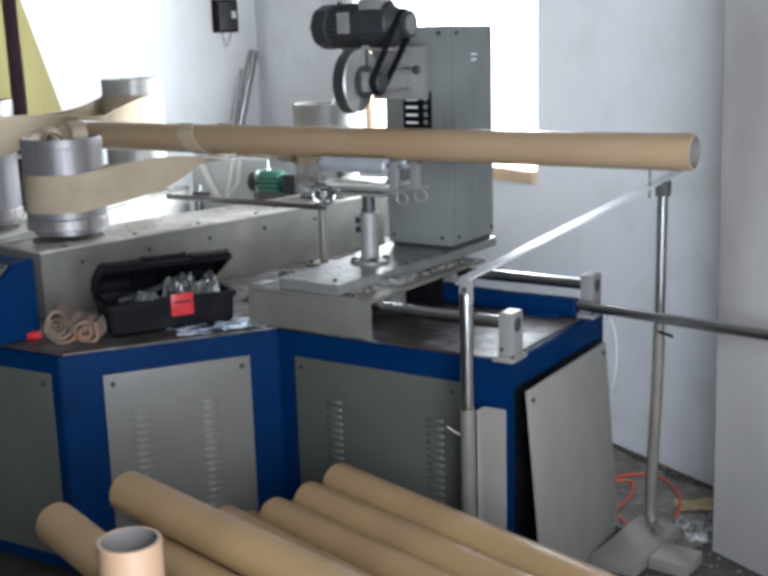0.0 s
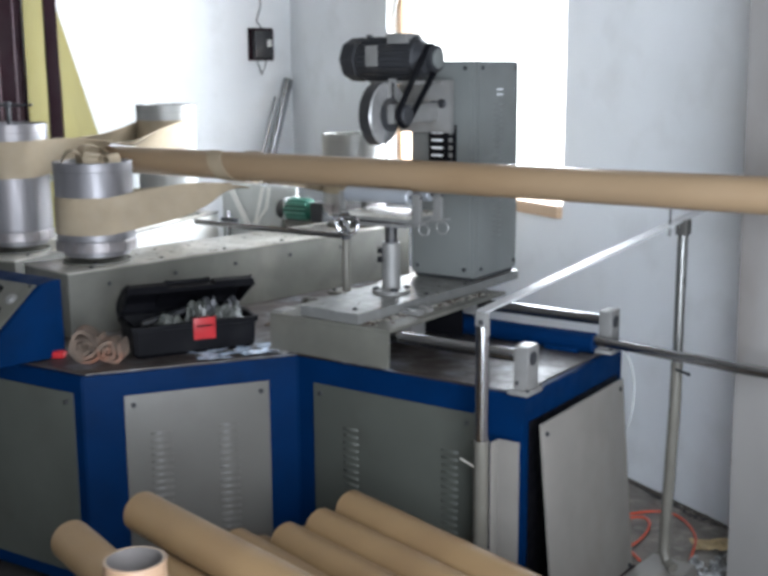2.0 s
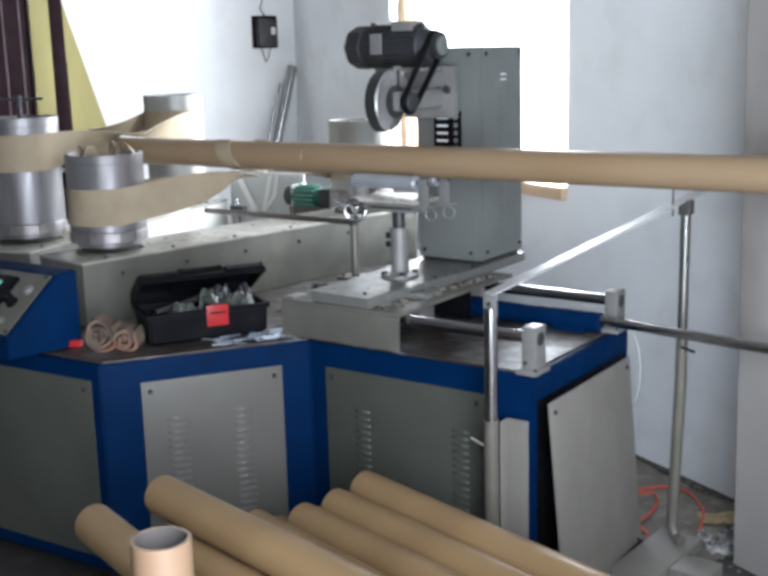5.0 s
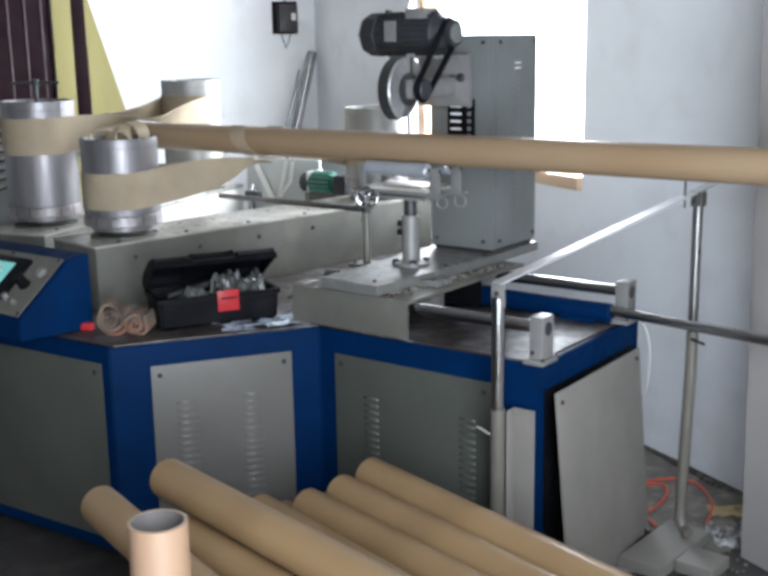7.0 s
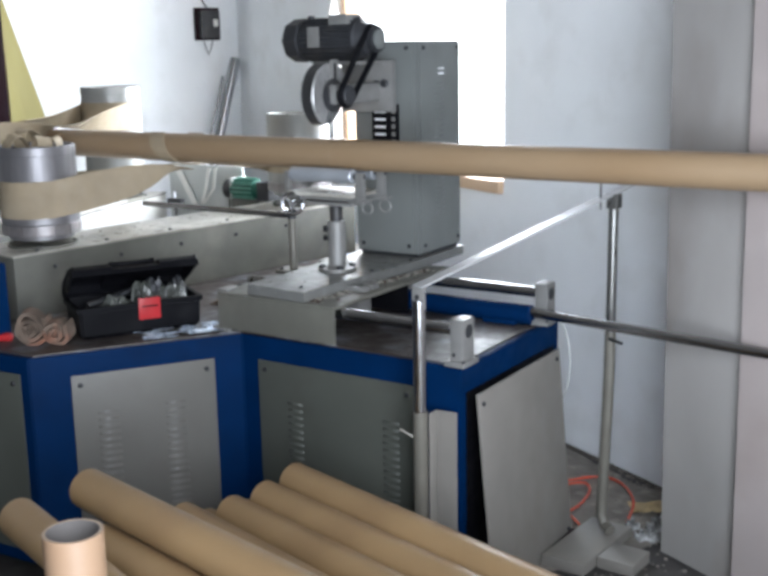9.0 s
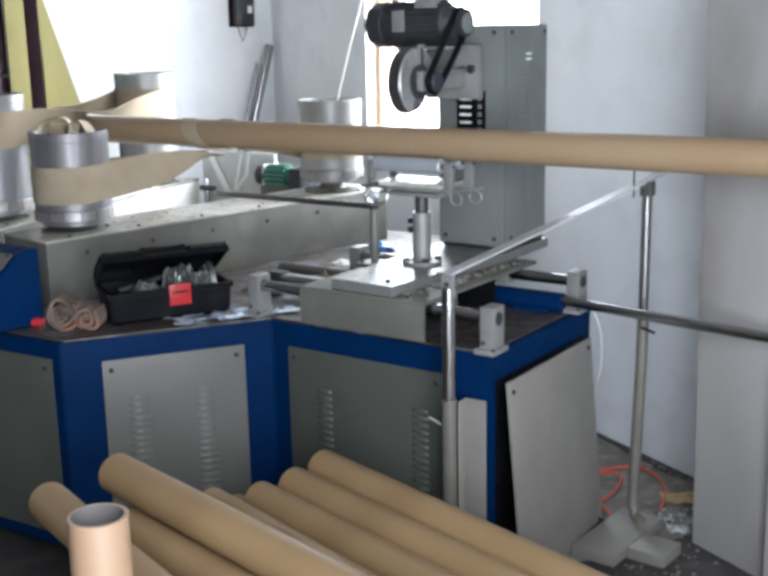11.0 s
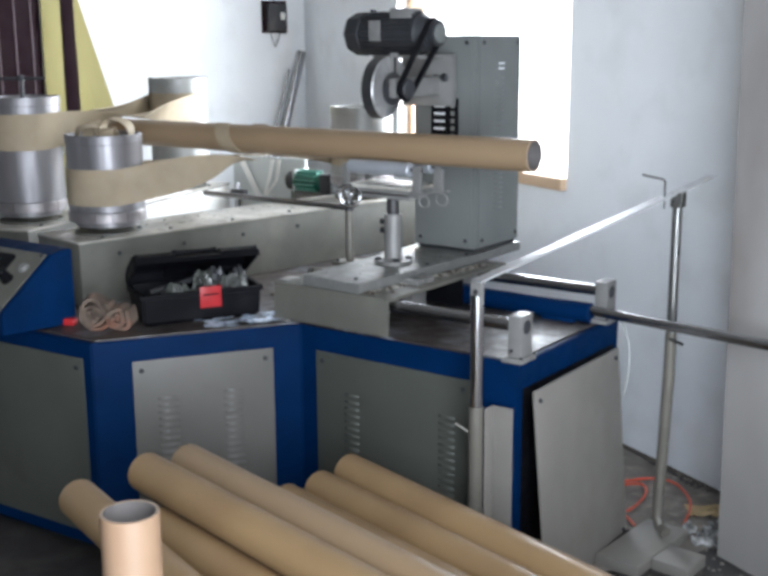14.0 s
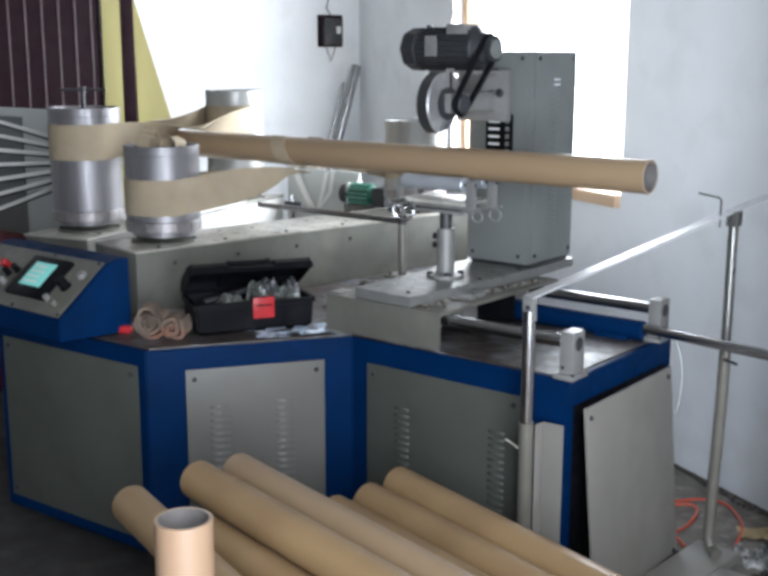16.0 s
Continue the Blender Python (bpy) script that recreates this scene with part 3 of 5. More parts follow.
def saw_head():
    h = part("saw_head", box(new_bm(), (-0.38, 0.585, 0.695), (-0.165, 0.612, 0.875), 0.003), CAST, CARRIAGE, "saw head with black motor, guard and belt")
    for x, z in ((-0.29, 0.79), (-0.195, 0.795), (-0.23, 0.79), (-0.23, 0.755), (-0.29, 0.755)):
        bolt(h, (x, 0.585, z), (0, -1, 0), 2.0)
    # motor
    my, mz = 0.5, 0.947
    mx = Matrix.Translation((-0.53, my, mz)) @ Matrix.Rotation(radians(90), 4, "Y")
    bm = lathe(new_bm(), [(0, -0.0), (0.056, 0.0), (0.064, 0.012), (0.064, 0.07), (0.068, 0.075), (0.068, 0.3), (0.062, 0.305), (0.052, 0.33), (0.03, 0.345), (0, 0.345)], mx, 36)
    motor = part("motor", bm, DARK, h, "black finned electric motor")
    for k in range(22):
        a = 2 * math.pi * k / 22
        part("fin", box(new_bm(), (0.064, -0.0015, 0.08), (0.076, 0.0015, 0.29), 0.0, mx @ Matrix.Rotation(a, 4, "Z")), DARK, motor)
    part("name_plate", box(new_bm(), (-0.405, my - 0.082, mz - 0.025), (-0.355, my - 0.078, mz + 0.045), 0.001), CAST, motor, "pale blank rating plate")
    part("terminal_box", box(new_bm(), (-0.33, my - 0.06, mz + 0.05), (-0.25, my + 0.03, mz + 0.085), 0.004), CAST, motor)
    part("lifting_eye", rod(new_bm(), (-0.44, my - 0.005, mz + 0.066), (-0.44, my - 0.005, mz + 0.084), 0.012, 12), DARK, motor)
    part("motor_pulley", lathe(new_bm(), [(0, 0), (0.045, 0), (0.045, 0.012), (0.038, 0.02), (0.045, 0.028), (0.045, 0.05), (0, 0.05)], Matrix.Translation((-0.212, my, mz)) @ Matrix.Rotation(radians(90), 4, "Y"), 28), DARK, motor)
    part("fan_cover", lathe(new_bm(), [(0, -0.006), (0.058, -0.006), (0.074, 0.01), (0.076, 0.062), (0.07, 0.066), (0, 0.066)], mx, 8), DARK, motor, "dark eight-sided fan cover")
    part("pulley_cap", lathe(new_bm(), [(0, 0), (0.034, 0), (0.034, 0.008), (0.02, 0.014), (0, 0.014)], Matrix.Translation((-0.163, my, mz)) @ Matrix.Rotation(radians(90), 4, "Y"), 24), CABINET_GREY, motor, "dull grey pulley cap")
    part("cradle", box(new_bm(), (-0.4, my - 0.06, mz - 0.085), (-0.2, 0.612, mz - 0.073), 0.002), CAST, h)
    # arbor, blade, guard
    bx, by, bz = -0.275, 0.34, 0.764
    ax = Matrix.Translation((bx, by, bz)) @ Matrix.Rotation(radians(90), 4, "Y")
    part("blade", lathe(new_bm(), [(0, -0.0015), (0.09, -0.0015), (0.097, 0), (0.09, 0.0015), (0, 0.0015)], ax, 48), STEEL, h, "round steel cutting blade")
    part("arbor", lathe(new_bm(), [(0, -0.012), (0.02, -0.012), (0.034, 0.0), (0.05, 0.008), (0.05, 0.016), (0.036, 0.022), (0.03, 0.05), (0.018, 0.056), (0.016, 0.1), (0, 0.1)], ax, 28), CAST, h)
    bm = new_bm()
    seg, rings = 26, []
    for k in range(seg + 1):
        a = radians(-66) + radians(216) * k / seg
        row = []
        for r, w in ((0.05, 0.026), (0.103, 0.026), (0.108, 0.02), (0.108, -0.022), (0.101, -0.022), (0.101, 0.019), (0.05, 0.019)):
            row.append(bm.verts.new((bx + w, by - r * math.cos(a), bz + r * math.sin(a))))
        rings.append(row)
    for a, b in zip(rings, rings[1:]):
        for k in range(7):
            bm.faces.new((a[k], a[(k + 1) % 7], b[(k + 1) % 7], b[k])).material_index = 1 if k in (2, 3, 4) else 0
    bm.faces.new(rings[0][::-1])
    bm.faces.new(rings[-1])
    part("blade_guard", bm, [GUARD, GUARD_RIM], h, "pale metal guard round the blade")
    link = part("guard_link", box(new_bm(), (bx + 0.027, by - 0.012, bz + 0.03), (bx + 0.034, by + 0.03, bz + 0.118), 0.002), CAST, h, "pale slotted link plate over the guard")
    part("slot", box(new_bm(), (bx + 0.0335, by + 0.004, bz + 0.045), (bx + 0.035, by + 0.014, bz + 0.105), 0.0), BLACK, link)
    part("collar", lathe(new_bm(), [(0.03, 0.026), (0.052, 0.026), (0.056, 0.03), (0.056, 0.034), (0.03, 0.04)], ax, 28, True), DARK, h)
    part("arbor_arm", box(new_bm(), (bx + 0.035, by - 0.03, bz - 0.03), (bx + 0.062, 0.585, bz + 0.035), 0.008), CAST, h)
    part("arbor_pulley", rod(new_bm(), (-0.208, by, bz), (-0.172, by, bz), 0.034, 24, 0.004), DARK, h)
    bm = new_bm()
    p0, p1, r0, r1 = Vector((-0.19, by, bz)), Vector((-0.187, my, mz)), 0.034, 0.044
    d = math.atan2(mz - bz, my - by)
    rows = []
    for k in range(11):
        a = d + radians(90 + 18 * k)
        rows.append(p0 + Vector((0, r0 * math.cos(a), r0 * math.sin(a))))
    for k in range(11):
        a = d + radians(-90 + 18 * k)
        rows.append(p1 + Vector((0, r1 * math.cos(a), r1 * math.sin(a))))
    rows.append(rows[0])
    sweep(bm, rows, 0.0105, 8)
    part("drive_belt", bm, BLACK, h, "black rubber drive belt")
    return h


SAW = saw_head()


# ---- belt drives ----
def drum_mesh(height, metal):
    """A turned drum: lower ring groove, long wall, dark-lipped open top."""
    bm = new_bm()
    r = 0.139
    lathe(bm, [(0.045, 0.0), (0.118, 0.0), (0.118, 0.014), (r - 0.004, 0.016), (r - 0.004, 0.058), (r, 0.06), (r, height - 0.034), (r + 0.0015, height - 0.032), (r + 0.0015, height - 0.002), (r, height),
               (r - 0.01, height), (r - 0.012, height - 0.088), (0.03, height - 0.092), (0.03, height - 0.03), (0, height - 0.03)], None, 56)
    return mesh_of("drum", bm, metal)


def ring_block():
    """One of the curved bright blocks round a drum's foot."""
    bm = new_bm()
    rows = []
    for k in range(5):
        q = radians(-11.2 + 22.4 * k / 4)
        rows.append([bm.verts.new((r * math.cos(q), r * math.sin(q), z)) for r, z in ((0.133, 0.018), (0.1415, 0.018), (0.143, 0.021), (0.143, 0.053), (0.1415, 0.056), (0.133, 0.056))])
    for one, two in zip(rows, rows[1:]):
        for k in range(6):
            bm.faces.new((one[k], one[(k + 1) % 6], two[(k + 1) % 6], two[k]))
    bm.faces.new(rows[0][::-1])
    bm.faces.new(rows[-1])
    return mesh_of("rim_block", bm, RING)


RIM_BLOCK = ring_block()
RIM_NOTCH = mesh_of("rim_notch", box(new_bm(), (-0.0075, -0.007, -0.012), (0.0035, 0.007, 0.0016), 0.0015), DARK)


def belt_drive(a, b, width, za, zb, ha, hb, label, sheet=False):
    """A long housing with a belt drum at each end."""
    a, b = Vector((*a, 0)), Vector((*b, 0))
    d = (b - a).normalized()
    n = Vector((d.y, -d.x, 0))
    t = thing("belt_drive", Matrix.Translation((a.x, a.y, H)), label, "belt drive", "belt drives of the winder")
    loc = lambda s, w, z: Vector((d.x * s + n.x * w, d.y * s + n.y * w, z))
    L, w = (b - a).length, width / 2
    m = Matrix(((d.x, n.x, 0, 0), (d.y, n.y, 0, 0), (0, 0, 1, 0), (0, 0, 0, 1)))
    part("housing", box(new_bm(), (-0.21, -w, 0.0), (L + 0.2, w, 0.225), 0.004), DUSTY, t, at=m)
    part("housing_lid", box(new_bm(), (-0.214, -w - 0.004, 0.2255), (L + 0.204, w + 0.004, 0.233), 0.002), DUST_GLARE, t, "dusty lid of the housing, window glare put into its colour", at=m)
    for k in range(6):
        bolt(t, loc(-0.05 + k * (L + 0.1) / 5, w, 0.175), n, 1.0)
        bolt(t, loc(-0.1 + k * (L + 0.15) / 5, w * 0.82, 0.233), (0, 0, 1), 1.0)
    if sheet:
        # Added white sheets carry the window glare on this housing's side and lid.
        part("side_cover", box(new_bm(), (0.3, w + 0.001, 0.01), (L + 0.19, w + 0.007, 0.222), 0.002), WHITE, t, "white panel added for window glare on the housing side", at=m)
        part("lid_glare_sheet", box(new_bm(), (0.26, -w * 0.9, 0.2335), (L - 0.16, w, 0.2355), 0.0006), WHITE, t, "white sheet added for window glare on the lid", at=m)
    drums = []
    for s, z, h in ((0, za, ha), (L, zb, hb)):
        part("flange", lathe(new_bm(), [(0, 0.233), (0.125, 0.233), (0.125, 0.241), (0.06, 0.246), (0.04, z - H + 0.01), (0, z - H + 0.01)], Matrix.Translation(loc(s, 0, 0)), 32), DUSTY, t)
        for k in range(4):
            q = radians(45 + 90 * k)
            bolt(t, loc(s, 0, 0.241) + Vector((0.112 * math.cos(q), 0.112 * math.sin(q), 0)), (0, 0, 1), 0.9)
        ob = part("drum", drum_mesh(h, ALU if s == 0 else ALU_LIT), None, t, "turned aluminium belt drum" if s == 0 else "dusty aluminium belt drum, paler for the window light on it", at=Matrix.Translation(loc(s, 0, z - H)))
        for k in range(15):
            part("rim_block", RIM_BLOCK, None, ob, at=Matrix.Rotation(2 * math.pi * k / 15, 4, "Z"))
        for k in range(10):
            part("rim_notch", RIM_NOTCH, None, ob, at=Matrix.Rotation(2 * math.pi * (k + 0.3) / 10, 4, "Z") @ Matrix.Translation((0.1365, 0, h)))
        drums.append(ob)
    return t, drums


PA, PD, PB, PC = (-1.735, -0.045), (-1.53, 1.25), (-2.2, -0.045), (-2.5, 1.06)
AXY, AXZ, TR = 0.325, 1.318, 0.052
drive1, drums1 = belt_drive(PA, PD, 0.3, 1.012, 1.03, 0.335, 0.36, "dusty grey belt housing with two aluminium drums")
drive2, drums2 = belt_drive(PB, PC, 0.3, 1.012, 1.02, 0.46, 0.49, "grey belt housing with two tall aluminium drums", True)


def belts():
    R = 0.141

    def wrap(c, z, hw, a0, a1, n=24):
        rows = []
        for k in range(n + 1):
            a = radians(a0 + (a1 - a0) * k / n)
            rows.append(((c[0] + R * math.cos(a), c[1] + R * math.sin(a), z), (0, 0, hw)))
        return rows

    def blend(p, hp, q, hq, n=18, sag=0.0, twist=1.8):
        p, q, hp, hq = Vector(p), Vector(q), Vector(hp), Vector(hq)
        rows = []
        for k in range(1, n):
            f = k / n
            g = f ** twist
            rows.append((p.lerp(q, f) + Vector((0, 0, -sag * math.sin(math.pi * f))), hp.lerp(hq, g)))
        return rows

    # belt of the first drive: drum, twist, one turn round the tube, and on to the far drum
    a = wrap(PA, 1.16, 0.066, 190, 340)
    turn = []
    for k in range(25):
        q = radians(-100 - 345 * k / 24)
        turn.append(((-1.47 + 0.17 * k / 24, AXY + (TR + 0.003) * math.sin(q + math.pi / 2), AXZ + (TR + 0.003) * math.cos(q + math.pi / 2)), (0.036, 0, 0)))
    under = ((-1.33, AXY - 0.045, AXZ - 0.075), (0.04, 0.02, 0.0))
    far = wrap(PD, 1.2, 0.066, -140, 120)
    bm = new_bm()
    ribbon(bm, a + blend(a[-1][0], a[-1][1], under[0], under[1], 24, 0.0, 4.0) + [under])
    part("belt", bm, BELT, drive1, "tan woven belt running from drum to tube", at=Matrix.Translation((-PA[0], -PA[1], -H)))
    back = wrap(PA, 1.185, 0.05, 30, 78, 8)
    bm = new_bm()
    edge = ((-1.40, AXY - 0.02, AXZ - TR - 0.012), (0.03, 0.03, 0.004))
    ribbon(bm, back + blend(back[-1][0], back[-1][1], edge[0], edge[1], 20, 0.012, 2.2) + [edge])
    part("belt_return", bm, BELT, drive1, "return strand of the tan belt", at=Matrix.Translation((-PA[0], -PA[1], -H)))
    bm = new_bm()
    ribbon(bm, turn, 0.0035)
    part("belt_turn", bm, BELT, drive1, "pale belt wound once round the tube", at=Matrix.Translation((-PA[0], -PA[1], -H)))
    bm = new_bm()
    p, q = ((-1.33, AXY - 0.03, AXZ - TR - 0.006), (0.05, 0.02, 0.0)), far[0]
    ribbon(bm, [p] + blend(p[0], p[1], q[0], q[1]) + far)
    part("belt", bm, BELT, drive1, at=Matrix.Translation((-PA[0], -PA[1], -H)))
    # belt of the second drive
    at = Matrix.Translation((-PB[0], -PB[1], -H))
    b = wrap(PB, 1.34, 0.069, 170, 354)
    over = ((-2.02, AXY - 0.02, AXZ + TR + 0.012), (0.05, -0.03, 0.006))
    bm = new_bm()
    ribbon(bm, b + blend(b[-1][0], b[-1][1], over[0], over[1]) + [over])
    part("belt", bm, BELT, drive2, "tan woven belt running over the tube", at=at)
    c = wrap(PC, 1.375, 0.064, 200, 380)
    bm = new_bm()
    p1, p2 = ((-2.3, AXY, AXZ + TR + 0.02), (0.05, 0.02, 0.01)), ((-2.02, AXY + 0.03, AXZ + TR + 0.01), (0.05, 0.02, 0))
    ribbon(bm, [p1] + blend(p1[0], p1[1], c[0][0], c[0][1]) + c + blend(c[-1][0], c[-1][1], p2[0], p2[1]) + [p2])
    part("belt", bm, BELT, drive2, at=at)


belts()


# ---- tubes ----
def paper_tube(name, length, label, group, category="paper tube", kraft=None):
    """A wound paper tube along its own x axis, from 0 to length, with a grey board lining."""
    t = thing(name, Matrix(), label, category, group)
    kraft = kraft or KRAFT
    key = (length, kraft.name)
    if key not in TUBES:
        m, ri = Matrix.Rotation(radians(90), 4, "Y"), TR - 0.008
        bm = lathe(new_bm(), [(ri + 0.0015, 0.0), (TR - 0.0012, 0.0), (TR, 0.0012), (TR, length - 0.0012), (TR - 0.0012, length), (ri + 0.0015, length)], m, 48, True)
        for f in bm.faces:
            c = f.calc_center_median()
            f.material_index = 1 if math.hypot(c.y, c.z) < TR - 0.0015 else 0
        inner = lathe(new_bm(), [(ri, 0.0005), (ri + 0.0015, 0.0005), (ri + 0.0015, length - 0.0005), (ri, length - 0.0005)], m, 48, True)
        TUBES[key] = mesh_of("wound_wall", bm, [kraft, KRAFT_EDGE]), mesh_of("lining", inner, PAPER_IN)
    part("wound_wall", TUBES[key][0], None, t)
    part("lining", TUBES[key][1], None, t, "grey board lining")
    return t


TUBES = {}
CUT_LEN = 1.99
winding = paper_tube("winding_paper_tube", 2.9, "long tan kraft paper tube being wound on the mandrel", "winding", kraft=KRAFT_GLARE)
cut = paper_tube("cut_paper_tube", CUT_LEN, "finished tan kraft paper tube cut from the winder", "finished tubes", kraft=KRAFT_GLARE)
# the layers under the ones on top
for row in range(4):
    for k in range(6 - row % 2):
        off = 0.36 + 0.118 * k + 0.059 * (row % 2)
        paper_tube("paper_tube", CUT_LEN, "finished tan kraft paper tube inside the pile", "finished tubes").matrix_world = pose(-0.42 - 0.26 * off + 0.03 * ((k * 7 + row * 3) % 4), -off + 0.02, 0.054 + 0.0885 * row, 0, 0, -13)
LYING = [(-0.695, -1.056, 0.518, -18.4), (-0.571, -0.933, 0.58, -12.3), (-0.499, -0.673, 0.409, -15.2), (-0.424, -0.559, 0.404, -14.3), (-0.381, -0.462, 0.422, -14.5), (-0.352, -0.362, 0.448, -15.7)]
for x, y, z, yaw in LYING:
    paper_tube("paper_tube", CUT_LEN, "finished tan kraft paper tube lying on the pile", "finished tubes").matrix_world = pose(x, y, z, 0, 0, yaw)
# the tubes that carry the two front ones of the top layer: start along them, rows of sideways offsets going down
for (x, y, z, yaw), along, drop, rows in ((LYING[0], 0.45, 0.0925, ((-0.053, 0.053), (-0.106, 0.0), (-0.053, 0.053), (-0.106, 0.0), (-0.053, 0.053))),
                                          (LYING[1], 0.14, 0.092, ((-0.053, 0.053), (-0.106, 0.0, 0.106)))):
    d = Vector((math.cos(radians(yaw)), math.sin(radians(yaw)), 0))
    for r, row in enumerate(rows):
        for k, off in enumerate(row):
            p = Vector((x, y, z - drop * (r + 1))) + d * (along + 0.03 * (r + k)) + Vector((-d.y, d.x, 0)) * off
            paper_tube("paper_tube", CUT_LEN, "finished tan kraft paper tube inside the pile", "finished tubes").matrix_world = pose(p.x, p.y, p.z, 0, 0, yaw)
st = paper_tube("standing_paper_tube", 0.874, "short tan paper tube standing upright beside the pile", "finished tubes", kraft=KRAFT_PINK)
st.matrix_world = pose(0.122, -1.57, 0.874, 0, 90, 0)


# ---- rack that the cut tube rolls down ----
def tube_rack():
    t = thing("tube_slide", Matrix.Translation((0.22, 0.62, 0)), "sloping flat steel slide rail on two posts", "rack")
    bm = new_bm()
    p, q = Vector((-0.3, -0.725, 1.0)), Vector((0.052, 0.15, 1.239))
    ribbon(bm, [(p, (0.018, -0.004, 0)), (p.lerp(q, 0.5), (0.018, -0.004, 0)), (q, (0.018, -0.004, 0))], 0.006)
    part("rail", bm, FLATBAR, t, "bright flat rail")
    bm = new_bm()
    sweep(bm, [(0.025, -0.03, 0.056), (-0.004, -0.008, 0.062), (-0.02, 0, 0.095), (-0.018, 0, 0.15), (-0.004, 0, 0.6), (-0.003, 0, 0.74)], 0.0185, 16)
    post = part("rear_post", bm, POST, t, "olive grey painted pipe post")
    part("inner_tube", rod(new_bm(), (-0.003, 0, 0.73), (-0.002, 0, 1.195), 0.0155, 16), PIPE, post, "zinc plated inner tube")
    part("clamp", box(new_bm(), (-0.02, -0.02, 1.15), (0.018, 0.02, 1.197), 0.003), PIPE, post)
    part("tee_screw", rod(new_bm(), (0.0, -0.016, 0.72), (0.06, -0.06, 0.722), 0.005, 10), DARK, post)
    bm = new_bm()
    sweep(bm, [(-0.3, -0.72, 0.0), (-0.3, -0.72, 0.625)], 0.0218, 18)
    front = part("front_post", bm, POST, t, "grey pipe post standing before the base")
    part("inner_tube", rod(new_bm(), (-0.3, -0.72, 0.6), (-0.3, -0.72, 0.96), 0.0195, 18), STEEL, front)
    part("eye_plate", box(new_bm(), (-0.32, -0.728, 0.93), (-0.28, -0.712, 1.0), 0.004), CAST, front)
    bolt(front, (-0.3, -0.728, 0.97), (0, -1, 0), 1.0)
    part("tee_screw", rod(new_bm(), (-0.315, -0.73, 0.545), (-0.352, -0.752, 0.572), 0.004, 10), POST, front)
    bm = new_bm()
    box(bm, (-0.277, -0.71, 0.0), (-0.274, -0.665, 0.62), 0.001)
    box(bm, (-0.277, -0.668, 0.0), (-0.207, -0.665, 0.62), 0.001)
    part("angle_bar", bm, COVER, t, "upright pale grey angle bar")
    bm = new_bm()
    turn = Matrix.Rotation(radians(-4), 4, "Z")
    box(bm, (-0.092, -0.285, 0.0), (0.06, 0.075, 0.04), 0.003, turn)
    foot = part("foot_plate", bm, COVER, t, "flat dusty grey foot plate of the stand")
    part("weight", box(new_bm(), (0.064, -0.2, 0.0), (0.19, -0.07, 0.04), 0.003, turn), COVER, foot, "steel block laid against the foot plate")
    part("shoe", box(new_bm(), (-0.165, -0.22, 0.0), (-0.098, -0.03, 0.03), 0.004, turn), MAROON, foot, "dark flat iron under the cover")
    bm = new_bm()
    sweep(bm, [(-0.025, -0.055, 1.15), (-0.025, -0.055, 1.236), (-0.03, -0.062, 1.243), (-0.062, -0.14, 1.262)], 0.0032)
    part("wire_stop", bm, STEEL, t)


tube_rack()


